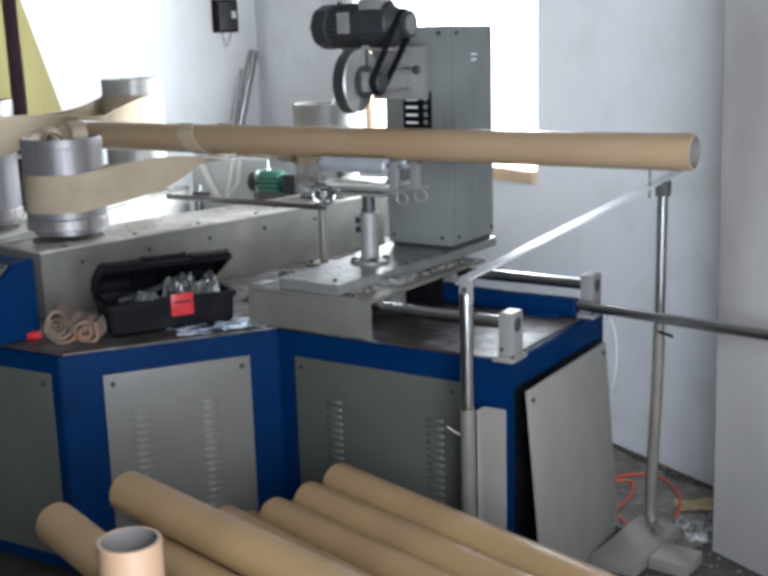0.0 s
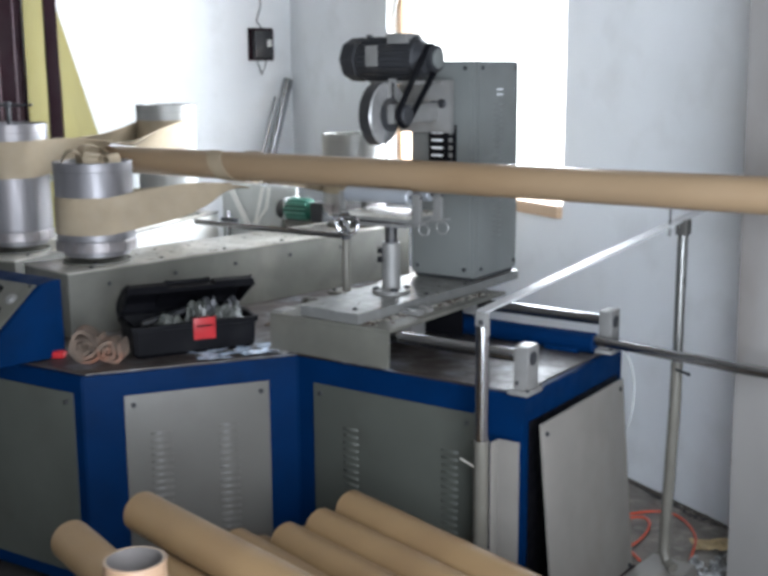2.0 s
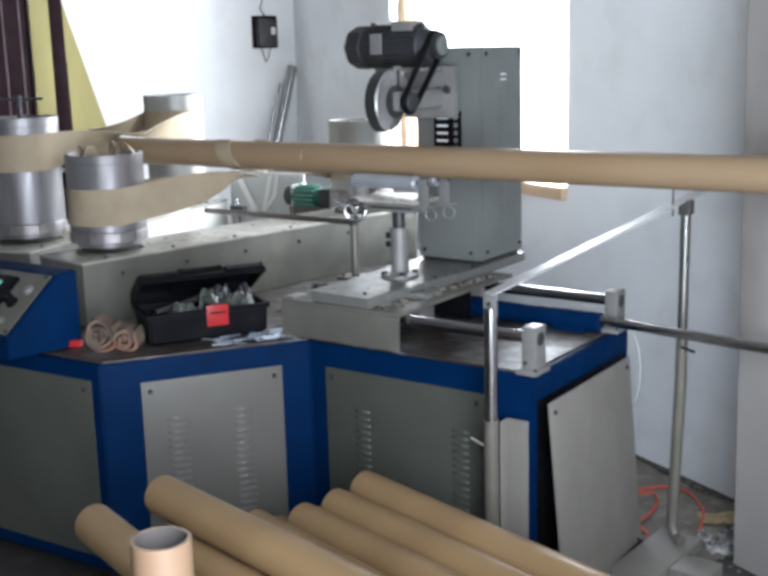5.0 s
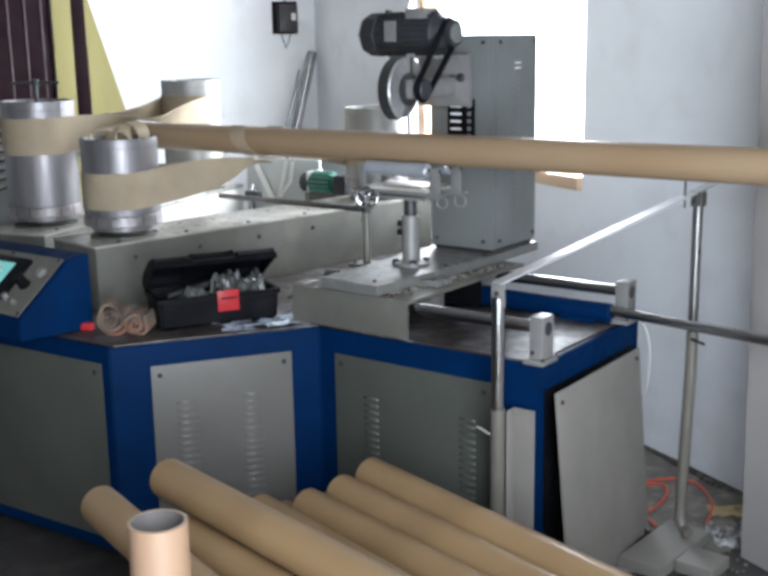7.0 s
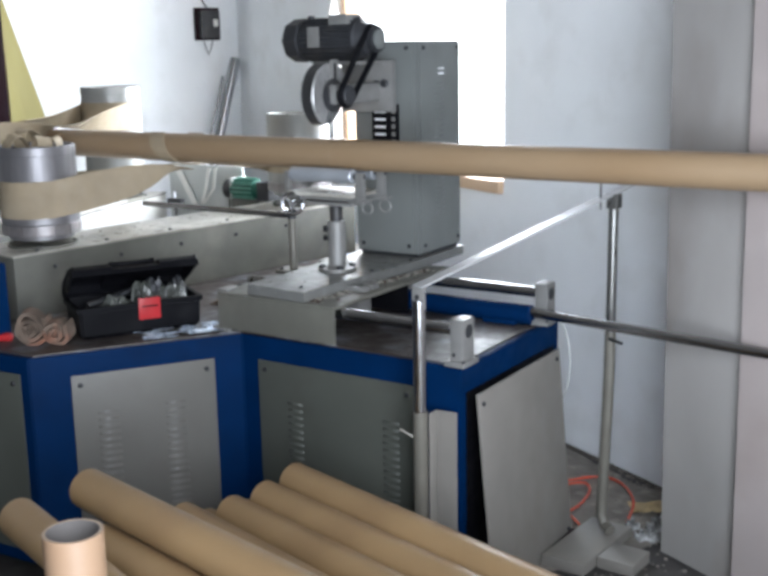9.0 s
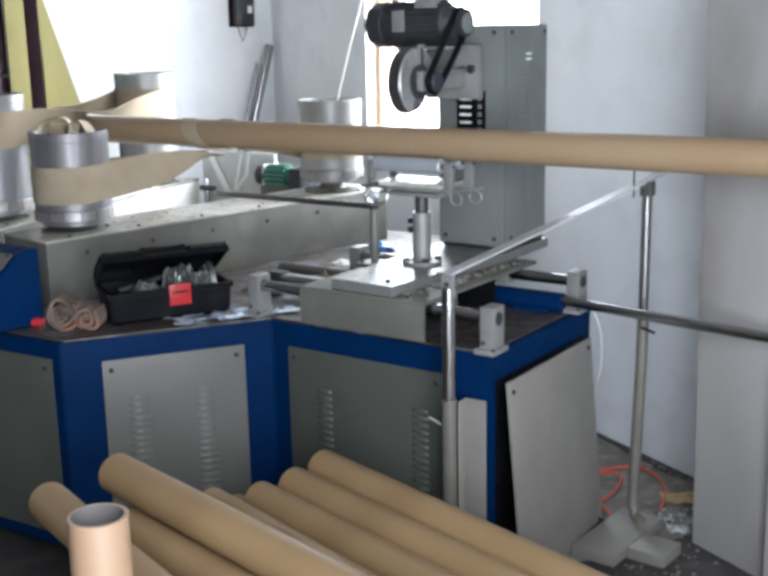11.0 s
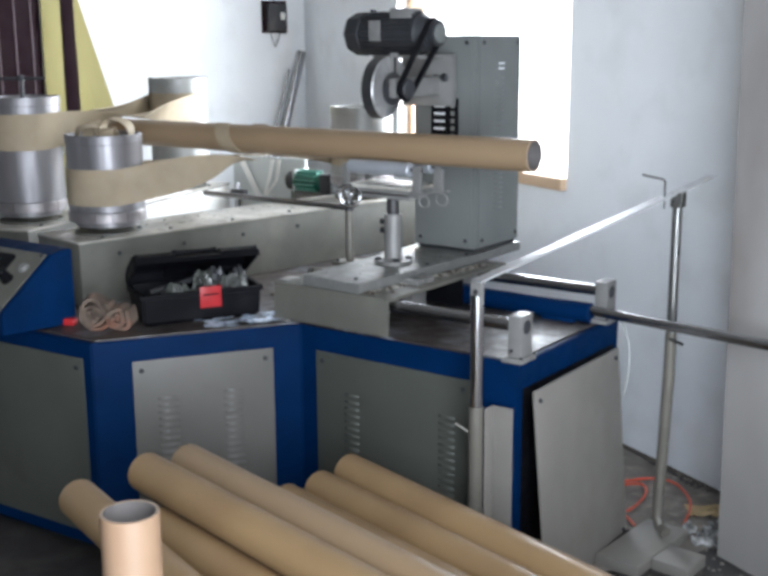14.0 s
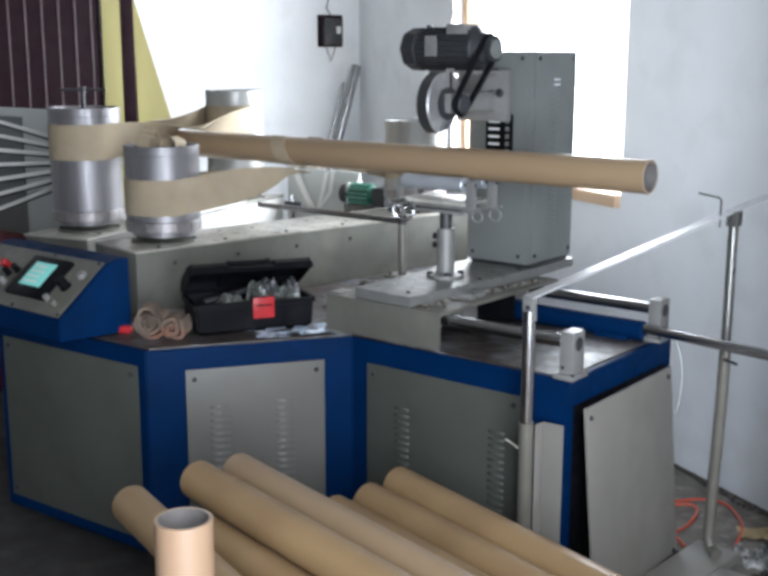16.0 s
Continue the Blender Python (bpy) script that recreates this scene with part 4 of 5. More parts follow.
# ---- on and beside the base ----
def console():
    t = thing("control_console", Matrix.Translation((-1.45, 0, H)), "blue sloping control console with a touch screen", "control panel")
    side = [(-0.44, 0.0), (-0.727, 0.015), (-0.727, 0.088), (-0.527, 0.246), (-0.484, 0.255), (-0.44, 0.255)]
    bm = new_bm()
    ends = [[bm.verts.new((x, y, z)) for y, z in side] for x in (0.0, -0.66)]
    bm.faces.new(ends[0])
    bm.faces.new(ends[1][::-1])
    for k in range(len(side)):
        j = (k + 1) % len(side)
        bm.faces.new((ends[0][k], ends[1][k], ends[1][j], ends[0][j]))
    bmesh.ops.bevel(bm, geom=bm.edges[:], offset=0.004, segments=2, affect="EDGES")
    part("body", bm, BLUE, t)
    # the sloping face: u to the left end, s down the slope, w out of it
    sl = Vector((0, -0.2, -0.158)).normalized()
    out = Vector((0, -0.158, 0.2)).normalized()
    m = Matrix(((1, 0, 0, 0), (0, sl.y, out.y, -0.53), (0, sl.z, out.z, 0.245), (0, 0, 0, 1)))
    face = part("face_plate", box(new_bm(), (-0.64, 0.0, 0.0015), (-0.01, 0.247, 0.006), 0.0015), DUSTY, t, "dusty grey face plate with switches", at=m)
    for x, s in ((-0.026, 0.01), (-0.016, 0.236), (-0.27, 0.009), (-0.27, 0.238), (-0.62, 0.01), (-0.62, 0.236)):
        bolt(face, (x, s, 0.006), (0, 0, 1), 0.8)
    hmi = part("touch_screen", box(new_bm(), (-0.352, 0.03, 0.006), (-0.135, 0.2, 0.022), 0.006), BLACK, face, "black framed touch screen")
    part("display", box(new_bm(), (-0.308, 0.058, 0.0222), (-0.19, 0.16, 0.0236), 0.0005), SCREEN, hmi, "lit pale green display")
    for k in range(4):
        part("text_bar", box(new_bm(), (-0.295, 0.072 + 0.022 * k, 0.0237), (-0.235 + 0.012 * (k % 2), 0.079 + 0.022 * k, 0.0242), 0), WHITE, hmi)
    for x, s, r, h, mt in ((-0.09, 0.125, 0.021, 0.045, BLACK), (-0.395, 0.1, 0.013, 0.03, BLACK), (-0.425, 0.12, 0.013, 0.03, BLACK), (-0.41, 0.16, 0.014, 0.025, CAST), (-0.06, 0.07, 0.02, 0.012, CAST),
                           (-0.115, 0.19, 0.013, 0.025, CAST), (-0.075, 0.2, 0.014, 0.018, DUSTY), (-0.47, 0.09, 0.018, 0.03, RED), (-0.45, 0.17, 0.012, 0.02, CAST)):
        b = lathe(new_bm(), [(0, 0), (r, 0), (r, 0.004), (r * 0.82, 0.006), (r * 0.82, h - 0.004), (r * 0.7, h), (0, h)], Matrix.Translation((x, s, 0.006)), 20)
        part("switch", b, mt, face)


console()


def lumpy(bm, size, seed, amount, level=3):
    made = bmesh.ops.create_icosphere(bm, subdivisions=level, radius=1.0)["verts"]
    for v in made:
        c = v.co.normalized()
        k = 1 + amount * noise.noise(c * 1.8 + Vector((seed, 0, 0))) + amount * 0.6 * noise.noise(c * 4.3 + Vector((0, seed, 0)))
        v.co = Vector((c.x * size[0] * k, c.y * size[1] * k, max(-0.1, c.z) * size[2] * k))
    return made


FILM = material("clear_plastic_bag", (0.07, 0.074, 0.066), 0.33, var=0.8, scale=30, bump=0.3, grain=45, stain=((0.12, 0.12, 0.11), 0.7, 28), gloss=0.6)


def toolbox():
    m = Matrix(((0.488, -0.873, 0, -1.209), (0.873, 0.488, 0, -0.361), (0, 0, 1, H), (0, 0, 0, 1)))
    t = thing("toolbox", m, "open black plastic toolbox with a red clasp, full of tools", "toolbox")
    bm = new_bm()
    L, D, h, w = 0.41, 0.2, 0.108, 0.006
    rings = []
    for e, z in ((0.014, 0.001), (0.004, 0.012), (0.0, h - 0.018), (-0.007, h - 0.016), (-0.007, h), (w, h), (w + 0.004, 0.012), (0.016, 0.008)):
        rings.append([bm.verts.new(v) for v in ((e, e, z), (L - e, e, z), (L - e, D - e, z), (e, D - e, z))])
    for a, b in zip(rings, rings[1:]):
        for k in range(4):
            bm.faces.new((a[k], a[(k + 1) % 4], b[(k + 1) % 4], b[k]))
    bm.faces.new(rings[0][::-1])
    bm.faces.new(rings[-1])
    bmesh.ops.bevel(bm, geom=[e for e in bm.edges if abs(e.verts[0].co.z - e.verts[1].co.z) > 0.01], offset=0.008, segments=2, affect="EDGES")
    part("tray", bm, BLACK, t)
    lid = Matrix.Translation((0, D + 0.004, h)) @ Matrix.Rotation(radians(-29), 4, "X")
    arch = [(0.0, 0.0), (0.003, 0.018), (-0.012, 0.036), (-0.04, 0.047), (-0.15, 0.05), (-0.185, 0.043), (-0.207, 0.024), (-0.209, 0.0)]
    shell = bm = new_bm()
    rings = []
    for x, drop in ((-0.008, 0.004), (-0.002, 0.0), (0.122, 0.0), (0.126, 0.011), (0.282, 0.011), (0.286, 0.0), (L + 0.002, 0.0), (L + 0.008, 0.004)):
        row = [(y, max(0.0, z - drop * (z > 0.02))) for y, z in arch]
        row += [(y * 0.955 - 0.004, max(0.0, z - 0.005)) for y, z in row[::-1]]
        rings.append([bm.verts.new(lid @ Vector((x, y, z))) for y, z in row])
    for one, two in zip(rings, rings[1:]):
        for k in range(len(one)):
            j = (k + 1) % len(one)
            bm.faces.new((one[k], one[j], two[j], two[k]))
    bm.faces.new(rings[0][::-1])
    bm.faces.new(rings[-1])
    for x in (-0.004, L - 0.001):
        box(bm, (x, -0.2, 0.001), (x + 0.005, -0.004, 0.04), 0.001, lid)
    cover = part("lid", shell, BLACK, t, "raised black lid with a recessed middle")
    part("handle", box(new_bm(), (0.138, -0.178, 0.0385), (0.27, -0.15, 0.051), 0.005, lid), BLACK, cover)
    for x in (0.126, 0.262):
        part("handle_lug", box(new_bm(), (x, -0.17, 0.0385), (x + 0.02, -0.12, 0.056), 0.005, lid), BLACK, cover)
    clasp = part("clasp", box(new_bm(), (0.193, -0.012, 0.05), (0.267, -0.004, 0.122), 0.003), RED, t, "bright red clasp")
    part("slot", box(new_bm(), (0.203, -0.0135, 0.092), (0.257, -0.0115, 0.097), 0), BLACK, clasp)
    for k, (x, y, sx, sy, sz, mt) in enumerate(((0.13, 0.055, 0.05, 0.035, 0.118, FILM), (0.235, 0.07, 0.042, 0.045, 0.145, FILM), (0.318, 0.07, 0.05, 0.042, 0.125, FILM), (0.285, 0.1, 0.055, 0.04, 0.15, DARK), (0.36, 0.12, 0.04, 0.04, 0.14, DARK), (0.09, 0.12, 0.06, 0.05, 0.07, DARK), (0.35, 0.055, 0.03, 0.03, 0.13, FILM))):
        bm = new_bm()
        for v in bmesh.ops.create_icosphere(bm, subdivisions=4, radius=1.0)["verts"]:
            n = v.co.normalized()
            # creases: folded noise gives the sharp ridges of crumpled film
            r = 0.82 + 0.5 * abs(noise.noise(n * 2.6 + Vector((3.1 * k, 0, 0)))) + 0.22 * abs(noise.noise(n * 6.5 + Vector((0, k, 0))))
            flat = (abs(n.x) ** 3 + abs(n.y) ** 3 + abs(n.z) ** 3) ** (-1 / 3)
            v.co = Vector((n.x * sx * r * flat + x, n.y * sy * r * flat + y, max(-0.05, n.z) * sz * min(r, 1.15) * flat * 0.92 + 0.014))
        part("bag", bm, mt, t, "crumpled bag of small parts")
    bm = new_bm()
    rod(bm, (0.05, 0.1, 0.095), (0.22, 0.13, 0.125), 0.011, 14)
    part("tool_handle", bm, DARK, t)


toolbox()


def small_items():
    bm = new_bm()
    for cx, cz, size, turns, depth, seed in ((-0.028, 0.055, 0.058, 3.3, 0.06, 0.0), (0.05, 0.042, 0.043, 2.3, 0.07, 5.0)):
        rows = []
        for k in range(100):
            f = k / 99
            a = -1.2 + turns * 2 * math.pi * f
            r = size * (0.12 + 0.88 * f) * (1 + 0.32 * noise.noise(Vector((a * 0.8, seed, 0))))
            out = 0.026 * noise.noise(Vector((a * 0.6, 0, seed))) - 0.012 * (1 - f)
            rows.append(((cx + r * math.cos(a), out, max(0.005, cz + r * math.sin(a) * 0.95)), (0.004 * math.cos(a), depth * 0.5, 0.003)))
        ribbon(bm, rows, 0.0115)
    ob = new("rag", mesh_of("rag", bm, RAG))
    ob.matrix_world = Matrix.Translation((-1.315, -0.43, H + 0.001)) @ Matrix.Rotation(radians(34), 4, "Z")
    tagged(ob, "rolled up dirty cloth rag with orange stains", "rag")
    bm = new_bm()
    box(bm, (-0.03, -0.018, 0.0), (0.03, 0.018, 0.026), 0.011)
    ob = new("tape_measure", mesh_of("tape_measure", bm, RED))
    ob.matrix_world = Matrix.Translation((-1.45, -0.475, H)) @ Matrix.Rotation(radians(25), 4, "Z")
    tagged(ob, "small red plastic tape measure on the base", "tool")
    bm = new_bm()
    bmesh.ops.create_grid(bm, x_segments=26, y_segments=16, size=0.5)
    for v in bm.verts:
        k = noise.noise(v.co * 6)
        v.co = Vector((v.co.x * 0.36 * (1 + 0.2 * k), v.co.y * 0.13 * (1 + 0.3 * noise.noise(v.co * 3)), 0.004 + 0.009 * abs(noise.noise(v.co * 11))))
    bmesh.ops.delete(bm, geom=[f for f in bm.faces if noise.noise(f.calc_center_median() * 19) > 0.16], context="FACES")
    sheet = mesh_of("plastic_sheet", bm, material("pale_blue_film", (0.38, 0.45, 0.55), 0.3, var=0.7, scale=26, bump=0.5, grain=40, stain=((0.75, 0.8, 0.85), 0.9, 16)))
    for x, y, turn, size in ((-0.985, -0.07, 58, 1.0), (-0.875, 0.075, 48, 0.62), (-0.86, 0.35, 10, 0.5)):
        ob = new("plastic_sheet", sheet)
        ob.matrix_world = Matrix.Translation((x, y, H + 0.001)) @ Matrix.Rotation(radians(turn), 4, "Z") @ Matrix.Diagonal((size, size, 1, 1))
        tagged(ob, "crumpled pale blue plastic film on the steel top", "plastic sheet", "film scraps on the steel top")
    bm = new_bm()
    for k in range(5):
        box(bm, (-0.09 + 0.01 * k, -0.02 + 0.012 * k, 0.006 * k), (0.08 - 0.014 * k, 0.02 + 0.01 * k, 0.006 * k + 0.005), 0.001)
    ob = new("paper_offcut", mesh_of("paper_offcut", bm, RAG))
    ob.matrix_world = Matrix.Translation((-1.12, 0.3, H)) @ Matrix.Rotation(radians(20), 4, "Z")
    tagged(ob, "stack of brown paper offcuts between the slide rods", "paper")

    bar = thing("stop_bar", Matrix.Translation((-1.06, 0.305, H)), "flat grey stop bar with a dark end block", "bar")
    part("flat_bar", box(new_bm(), (0.03, -0.02, 0.06), (0.42, 0.02, 0.074), 0.002), CAST, bar)
    part("end_block", box(new_bm(), (-0.03, -0.026, 0.0), (0.03, 0.026, 0.082), 0.003), DARK, bar, "dark end block")
    part("support", box(new_bm(), (0.36, -0.015, 0.0), (0.4, 0.015, 0.06), 0.002), DARK, bar)
    bm = new_bm()
    for v in lumpy(bm, (0.075, 0.035, 0.03), 7.0, 0.35):
        v.co.z += 0.004
    ob = new("cloth_wad", mesh_of("cloth_wad", bm, RAG))
    ob.matrix_world = Matrix.Translation((-0.93, 0.405, H)) @ Matrix.Rotation(radians(-8), 4, "Z") @ Matrix.Diagonal((1, 1, 1.9, 1))
    tagged(ob, "wad of orange stained cloth between the slide rods", "rag")
    bm = new_bm()
    for v in lumpy(bm, (0.05, 0.032, 0.03), 3.0, 0.4):
        v.co.z += 0.003
    ob = new("crumpled_paper", mesh_of("crumpled_paper", bm, WHITE))
    ob.matrix_world = Matrix.Translation((-1.13, 0.77, H)) @ Matrix.Rotation(radians(15), 4, "Z")
    tagged(ob, "crumpled white paper beside the bearing block", "paper")

    bm = new_bm()
    for v in lumpy(bm, (0.065, 0.045, 0.03), 11.0, 0.5):
        v.co.z += 0.004
    ob = new("plastic_bag", mesh_of("plastic_bag", bm, material("blue_bag_film", (0.06, 0.2, 0.5), 0.35, var=0.4, scale=18, bump=0.4, grain=40)))
    ob.matrix_world = Matrix.Translation((-1.22, 1.18, H)) @ Matrix.Rotation(radians(-20), 4, "Z")
    tagged(ob, "small crumpled blue plastic bag on the base", "plastic bag")


small_items()


def drum_extras():
    for k, (x, y, size, a, lift) in enumerate(((-0.05, -0.03, 0.05, 0.3, 0.0), (0.045, 0.03, 0.062, -0.5, 0.01), (0.02, -0.06, 0.036, 1.2, 0.0), (-0.03, 0.06, 0.045, 2.2, 0.005))):
        bm = new_bm()
        rows = []
        for j in range(26):
            f = j / 25
            q = -0.4 + 4.6 * f
            r = size * (1 - 0.25 * f + 0.08 * math.sin(3 * q + k))
            rows.append(((x + r * math.cos(q) * math.cos(a), y + r * math.cos(q) * math.sin(a), 0.325 + lift + r * math.sin(q)), (-0.026 * math.sin(a), 0.026 * math.cos(a), 0.005 * math.sin(4 * f + k))))
        ribbon(bm, rows, 0.002)
        part("paper_scrap", bm, BELT, drums1[0], "curled pale brown paper stuffed in the drum")
    at = Matrix.Translation((0, 0, -H))
    bm = new_bm()
    rod(bm, (0, 0, 1.46), (0, 0, 1.545), 0.008, 14)
    rod(bm, (-0.075, -0.055, 1.54), (0.075, 0.055, 1.54), 0.0055, 12)
    lathe(bm, [(0, 1.53), (0.013, 1.53), (0.013, 1.552), (0, 1.552)], None, 12)
    part("tee_handle", bm, DARK, drive2, "dark tee handle above the drum", at=at)


drum_extras()


def background_things():
    t = thing("paper_hopper", Matrix.Translation((-2.2, 1.34, H)), "grey sheet metal hopper with white straps", "hopper")
    part("sheet", box(new_bm(), (-0.22, 0.0, 0.0), (0.26, 0.012, 0.37), 0.003), PALE, t)
    part("side_sheet", box(new_bm(), (0.26, -0.1, 0.0), (0.272, 0.012, 0.33), 0.003), PALE, t)
    bm = new_bm()
    ribbon(bm, [((-0.17, -0.012, 0.38), (0.02, 0, 0.0)), ((-0.03, -0.016, 0.16), (0.02, 0, 0))], 0.004)
    part("strap", bm, WHITE, t, "white strap")
    bm = new_bm()
    ribbon(bm, [((0.0, -0.012, 0.18), (0.008, 0, 0)), ((0.04, -0.018, 0.27), (0.01, 0, 0)), ((0.06, -0.014, 0.36), (0.01, 0, 0))], 0.004)
    part("strap", bm, WHITE, t)
    bm = new_bm()
    ribbon(bm, [((0.01, -0.012, 0.18), (0.008, 0, 0)), ((0.085, -0.018, 0.26), (0.01, 0, 0)), ((0.1, -0.014, 0.36), (0.01, 0, 0))], 0.004)
    part("strap", bm, WHITE, t)
    g = thing("gear_motor", Matrix.Translation((-1.86, 1.28, H)), "small green finned electric motor with a dark fan cover", "motor")
    FIN = material("pale_green_fins", (0.1, 0.27, 0.21), 0.4, var=0.2, scale=20, bump=0.05)
    mx = Matrix.Translation((-0.1, 0, 0.275)) @ Matrix.Rotation(radians(90), 4, "Y")
    part("housing", lathe(new_bm(), [(0, 0.02), (0.04, 0.02), (0.044, 0.03), (0.044, 0.16), (0.03, 0.19), (0, 0.19)], mx, 28), GREEN, g)
    part("fan_cover", lathe(new_bm(), [(0, -0.03), (0.035, -0.03), (0.046, -0.02), (0.046, 0.02), (0, 0.02)], mx, 28), DARK, g)
    part("gearbox", box(new_bm(), (0.09, -0.05, 0.23), (0.16, 0.05, 0.32), 0.008), DARK, g)
    for k in range(14):
        a = 2 * math.pi * k / 14
        part("fin", box(new_bm(), (0.042, -0.0028, 0.035), (0.057, 0.0028, 0.155), 0.001, mx @ Matrix.Rotation(a, 4, "Z")), FIN, g)
    part("bracket", box(new_bm(), (-0.09, -0.04, 0.0), (0.1, 0.04, 0.232), 0.004), DUSTY, g)
    c = thing("clamp_block", Matrix.Translation((-1.93, 0.86, H)), "small dark clamp on a steel bar behind the drum", "clamp")
    part("bar", rod(new_bm(), (0, 0, 0), (0, 0, 0.31), 0.01, 12), STEEL, c)
    part("jaw", box(new_bm(), (-0.035, -0.015, 0.255), (0.045, 0.015, 0.28), 0.004), DARK, c)
    bm = new_bm()
    sweep(bm, [(-1.503, 1.271, 1.385), (-1.46, 1.305, 1.6), (-1.40, 1.35, 1.85), (-1.28, 1.45, 2.4), (-1.1, 1.6, CEIL)], 0.0055, 8)
    ob = new("hanging_cord", mesh_of("hanging_cord", bm, WHITE))
    tagged(ob, "thin white cord hanging over the far drum", "cord")
    # stand with the paper strips
    s = thing("strip_stand", Matrix.Translation((-3.4, 0.5, 0)), "pale grey sheet metal stand for paper strips", "stand")
    part("sheet", box(new_bm(), (-1.1, 0.0, 0.0), (0.26, 0.03, 1.41), 0.004), PALE, s)
    part("window_plate", box(new_bm(), (-1.0, -0.012, 0.76), (-0.06, -0.001, 1.37), 0.004), CABINET_GREY, s, "darker grey plate behind the strips")
    part("red_base", box(new_bm(), (-1.1, -0.3, 0.0), (0.0, -0.013, 0.77), 0.006), material("red_machine_paint", (0.13, 0.009, 0.011), 0.45, var=0.15, scale=6, bump=0.04), s, "dark red steel base")
    for k in range(7):
        za, zb = 1.309 - 0.0395 * k, 1.384 - 0.068 * k
        r, l = Vector((-2.87, 0.25, za)), Vector((-3.075, 0.1, zb))
        d = (l - r).normalized()
        w = Vector((0, 0, 1)).cross(d).normalized() * 0.008 + Vector((0, 0, 0.009))
        bm = new_bm()
        ribbon(bm, [(r - d * 0.35, w), (r, w), (l, w), (l + d * 0.7, w * 1.2)], 0.002)
        # A dark rod is added to draw the shade below each strip.
        bm2 = new_bm()
        low = Vector((-s.location.x, -s.location.y, -0.014))
        sweep(bm2, [r - d * 0.3 + low, l + low, l + d * 0.7 + low], 0.0045, 8)
        part("strip_shade", bm2, DARK, s, "dark rod added for the shade under a strip")
        ob = new("paper_strip", mesh_of("paper_strip", bm, WHITE))
        tagged(ob, "narrow pale paper strip stretched towards the mandrel", "paper strip", "paper strips feeding the winder")


background_things()


# ---- on the left wall ----
def wall_things():
    d = new("door_1", None)
    d.matrix_world = ROOM
    tagged(d, "dark maroon ribbed steel door", "door", kind="structure")
    part("leaf", box(new_bm(), (0.004, -3.0, 0.02), (0.045, -1.708, 2.35), 0.003), MAROON, d)
    for k in range(13):
        y = -1.76 - 0.095 * k
        bm = new_bm()
        box(bm, (0.045, y - 0.005, 0.05), (0.051, y + 0.005, 2.32), 0.002)
        part("rib", bm, material_rib(), d)
    ob = thing("timber_board", ROOM, "yellow board standing upright against the wall", "board", "boards against the wall")
    part("plank", box(new_bm(), (0.05, -1.705, 0.003), (0.075, -1.592, 2.6), 0.003), YELLOW, ob)
    ob = thing("iron_bar", ROOM, "dark red iron bar leaning on the wall", "bar")
    part("bar", box(new_bm(), (0.05, -1.588, 0.003), (0.085, -1.516, 2.7), 0.003), MAROON, ob)
    for k, (dx, poly) in enumerate(((0.02, [(-1.6, 0.004), (-0.95, 0.004), (-1.30, 1.3), (-1.52, 2.08), (-1.6, 2.3)]), (0.052, [(-1.5, 0.004), (-1.25, 0.004), (-1.42, 1.3), (-1.51, 1.68)]))):
        ob = thing("leaning_board", ROOM, "yellow board with a slanted edge leaning on the wall", "board", "boards against the wall")
        bm = new_bm()
        a = [bm.verts.new((dx, y, z)) for y, z in poly]
        b = [bm.verts.new((dx + 0.018, y, z)) for y, z in poly]
        bm.faces.new(a)
        bm.faces.new(b[::-1])
        for i in range(len(poly)):
            j = (i + 1) % len(poly)
            bm.faces.new((a[i], b[i], b[j], a[j]))
        part("panel", bm, YELLOW, ob)
    e = thing("switch_box", ROOM @ Matrix.Translation((0.002, -0.217, 1.733)), "dark switch box on a board with cable loops", "switch box")
    part("back_board", box(new_bm(), (0, -0.085, 0.0), (0.012, 0.085, 0.205), 0.002), MAROON, e)
    part("case", box(new_bm(), (0.012, -0.06, 0.012), (0.075, 0.065, 0.185), 0.006), DARK, e)
    part("label", box(new_bm(), (0.075, 0.02, 0.085), (0.077, 0.05, 0.13), 0), WHITE, e, "small pale blank label")
    bm = new_bm()
    sweep(bm, [(0.03, 0.0, 0.2), (0.02, -0.03, 0.25), (0.012, 0.0, 0.33), (0.012, 0.02, 0.6), (0.012, 0.02, 1.4)], 0.004)
    part("cable", bm, DARK, e)
    bm = new_bm()
    sweep(bm, [(0.03, -0.04, 0.01), (0.02, -0.02, -0.04), (0.012, 0.0, -0.09), (0.012, 0.02, -0.05), (0.03, 0.03, 0.01)], 0.003)
    part("cable", bm, DARK, e)
    for r, a, b in ((0.032, (0.36, -0.62, 0.005), (0.04, -0.045, 1.61)), (0.009, (0.42, -0.7, 0.005), (0.05, -0.14, 1.5))):
        bm = new_bm()
        pipe(bm, a, b, r, r * 0.86, 24)
        ob = new("leaning_pipe", mesh_of("leaning_pipe", bm, STEEL))
        ob.matrix_world = ROOM
        tagged(ob, "grey metal pipe leaning in the corner", "pipe", "pipes leaning in the corner")


def material_rib():
    return bpy.data.materials.get("rib_paint") or material("rib_paint", (0.1, 0.06, 0.07), 0.4, var=0.2, scale=6, bump=0.05)


wall_things()


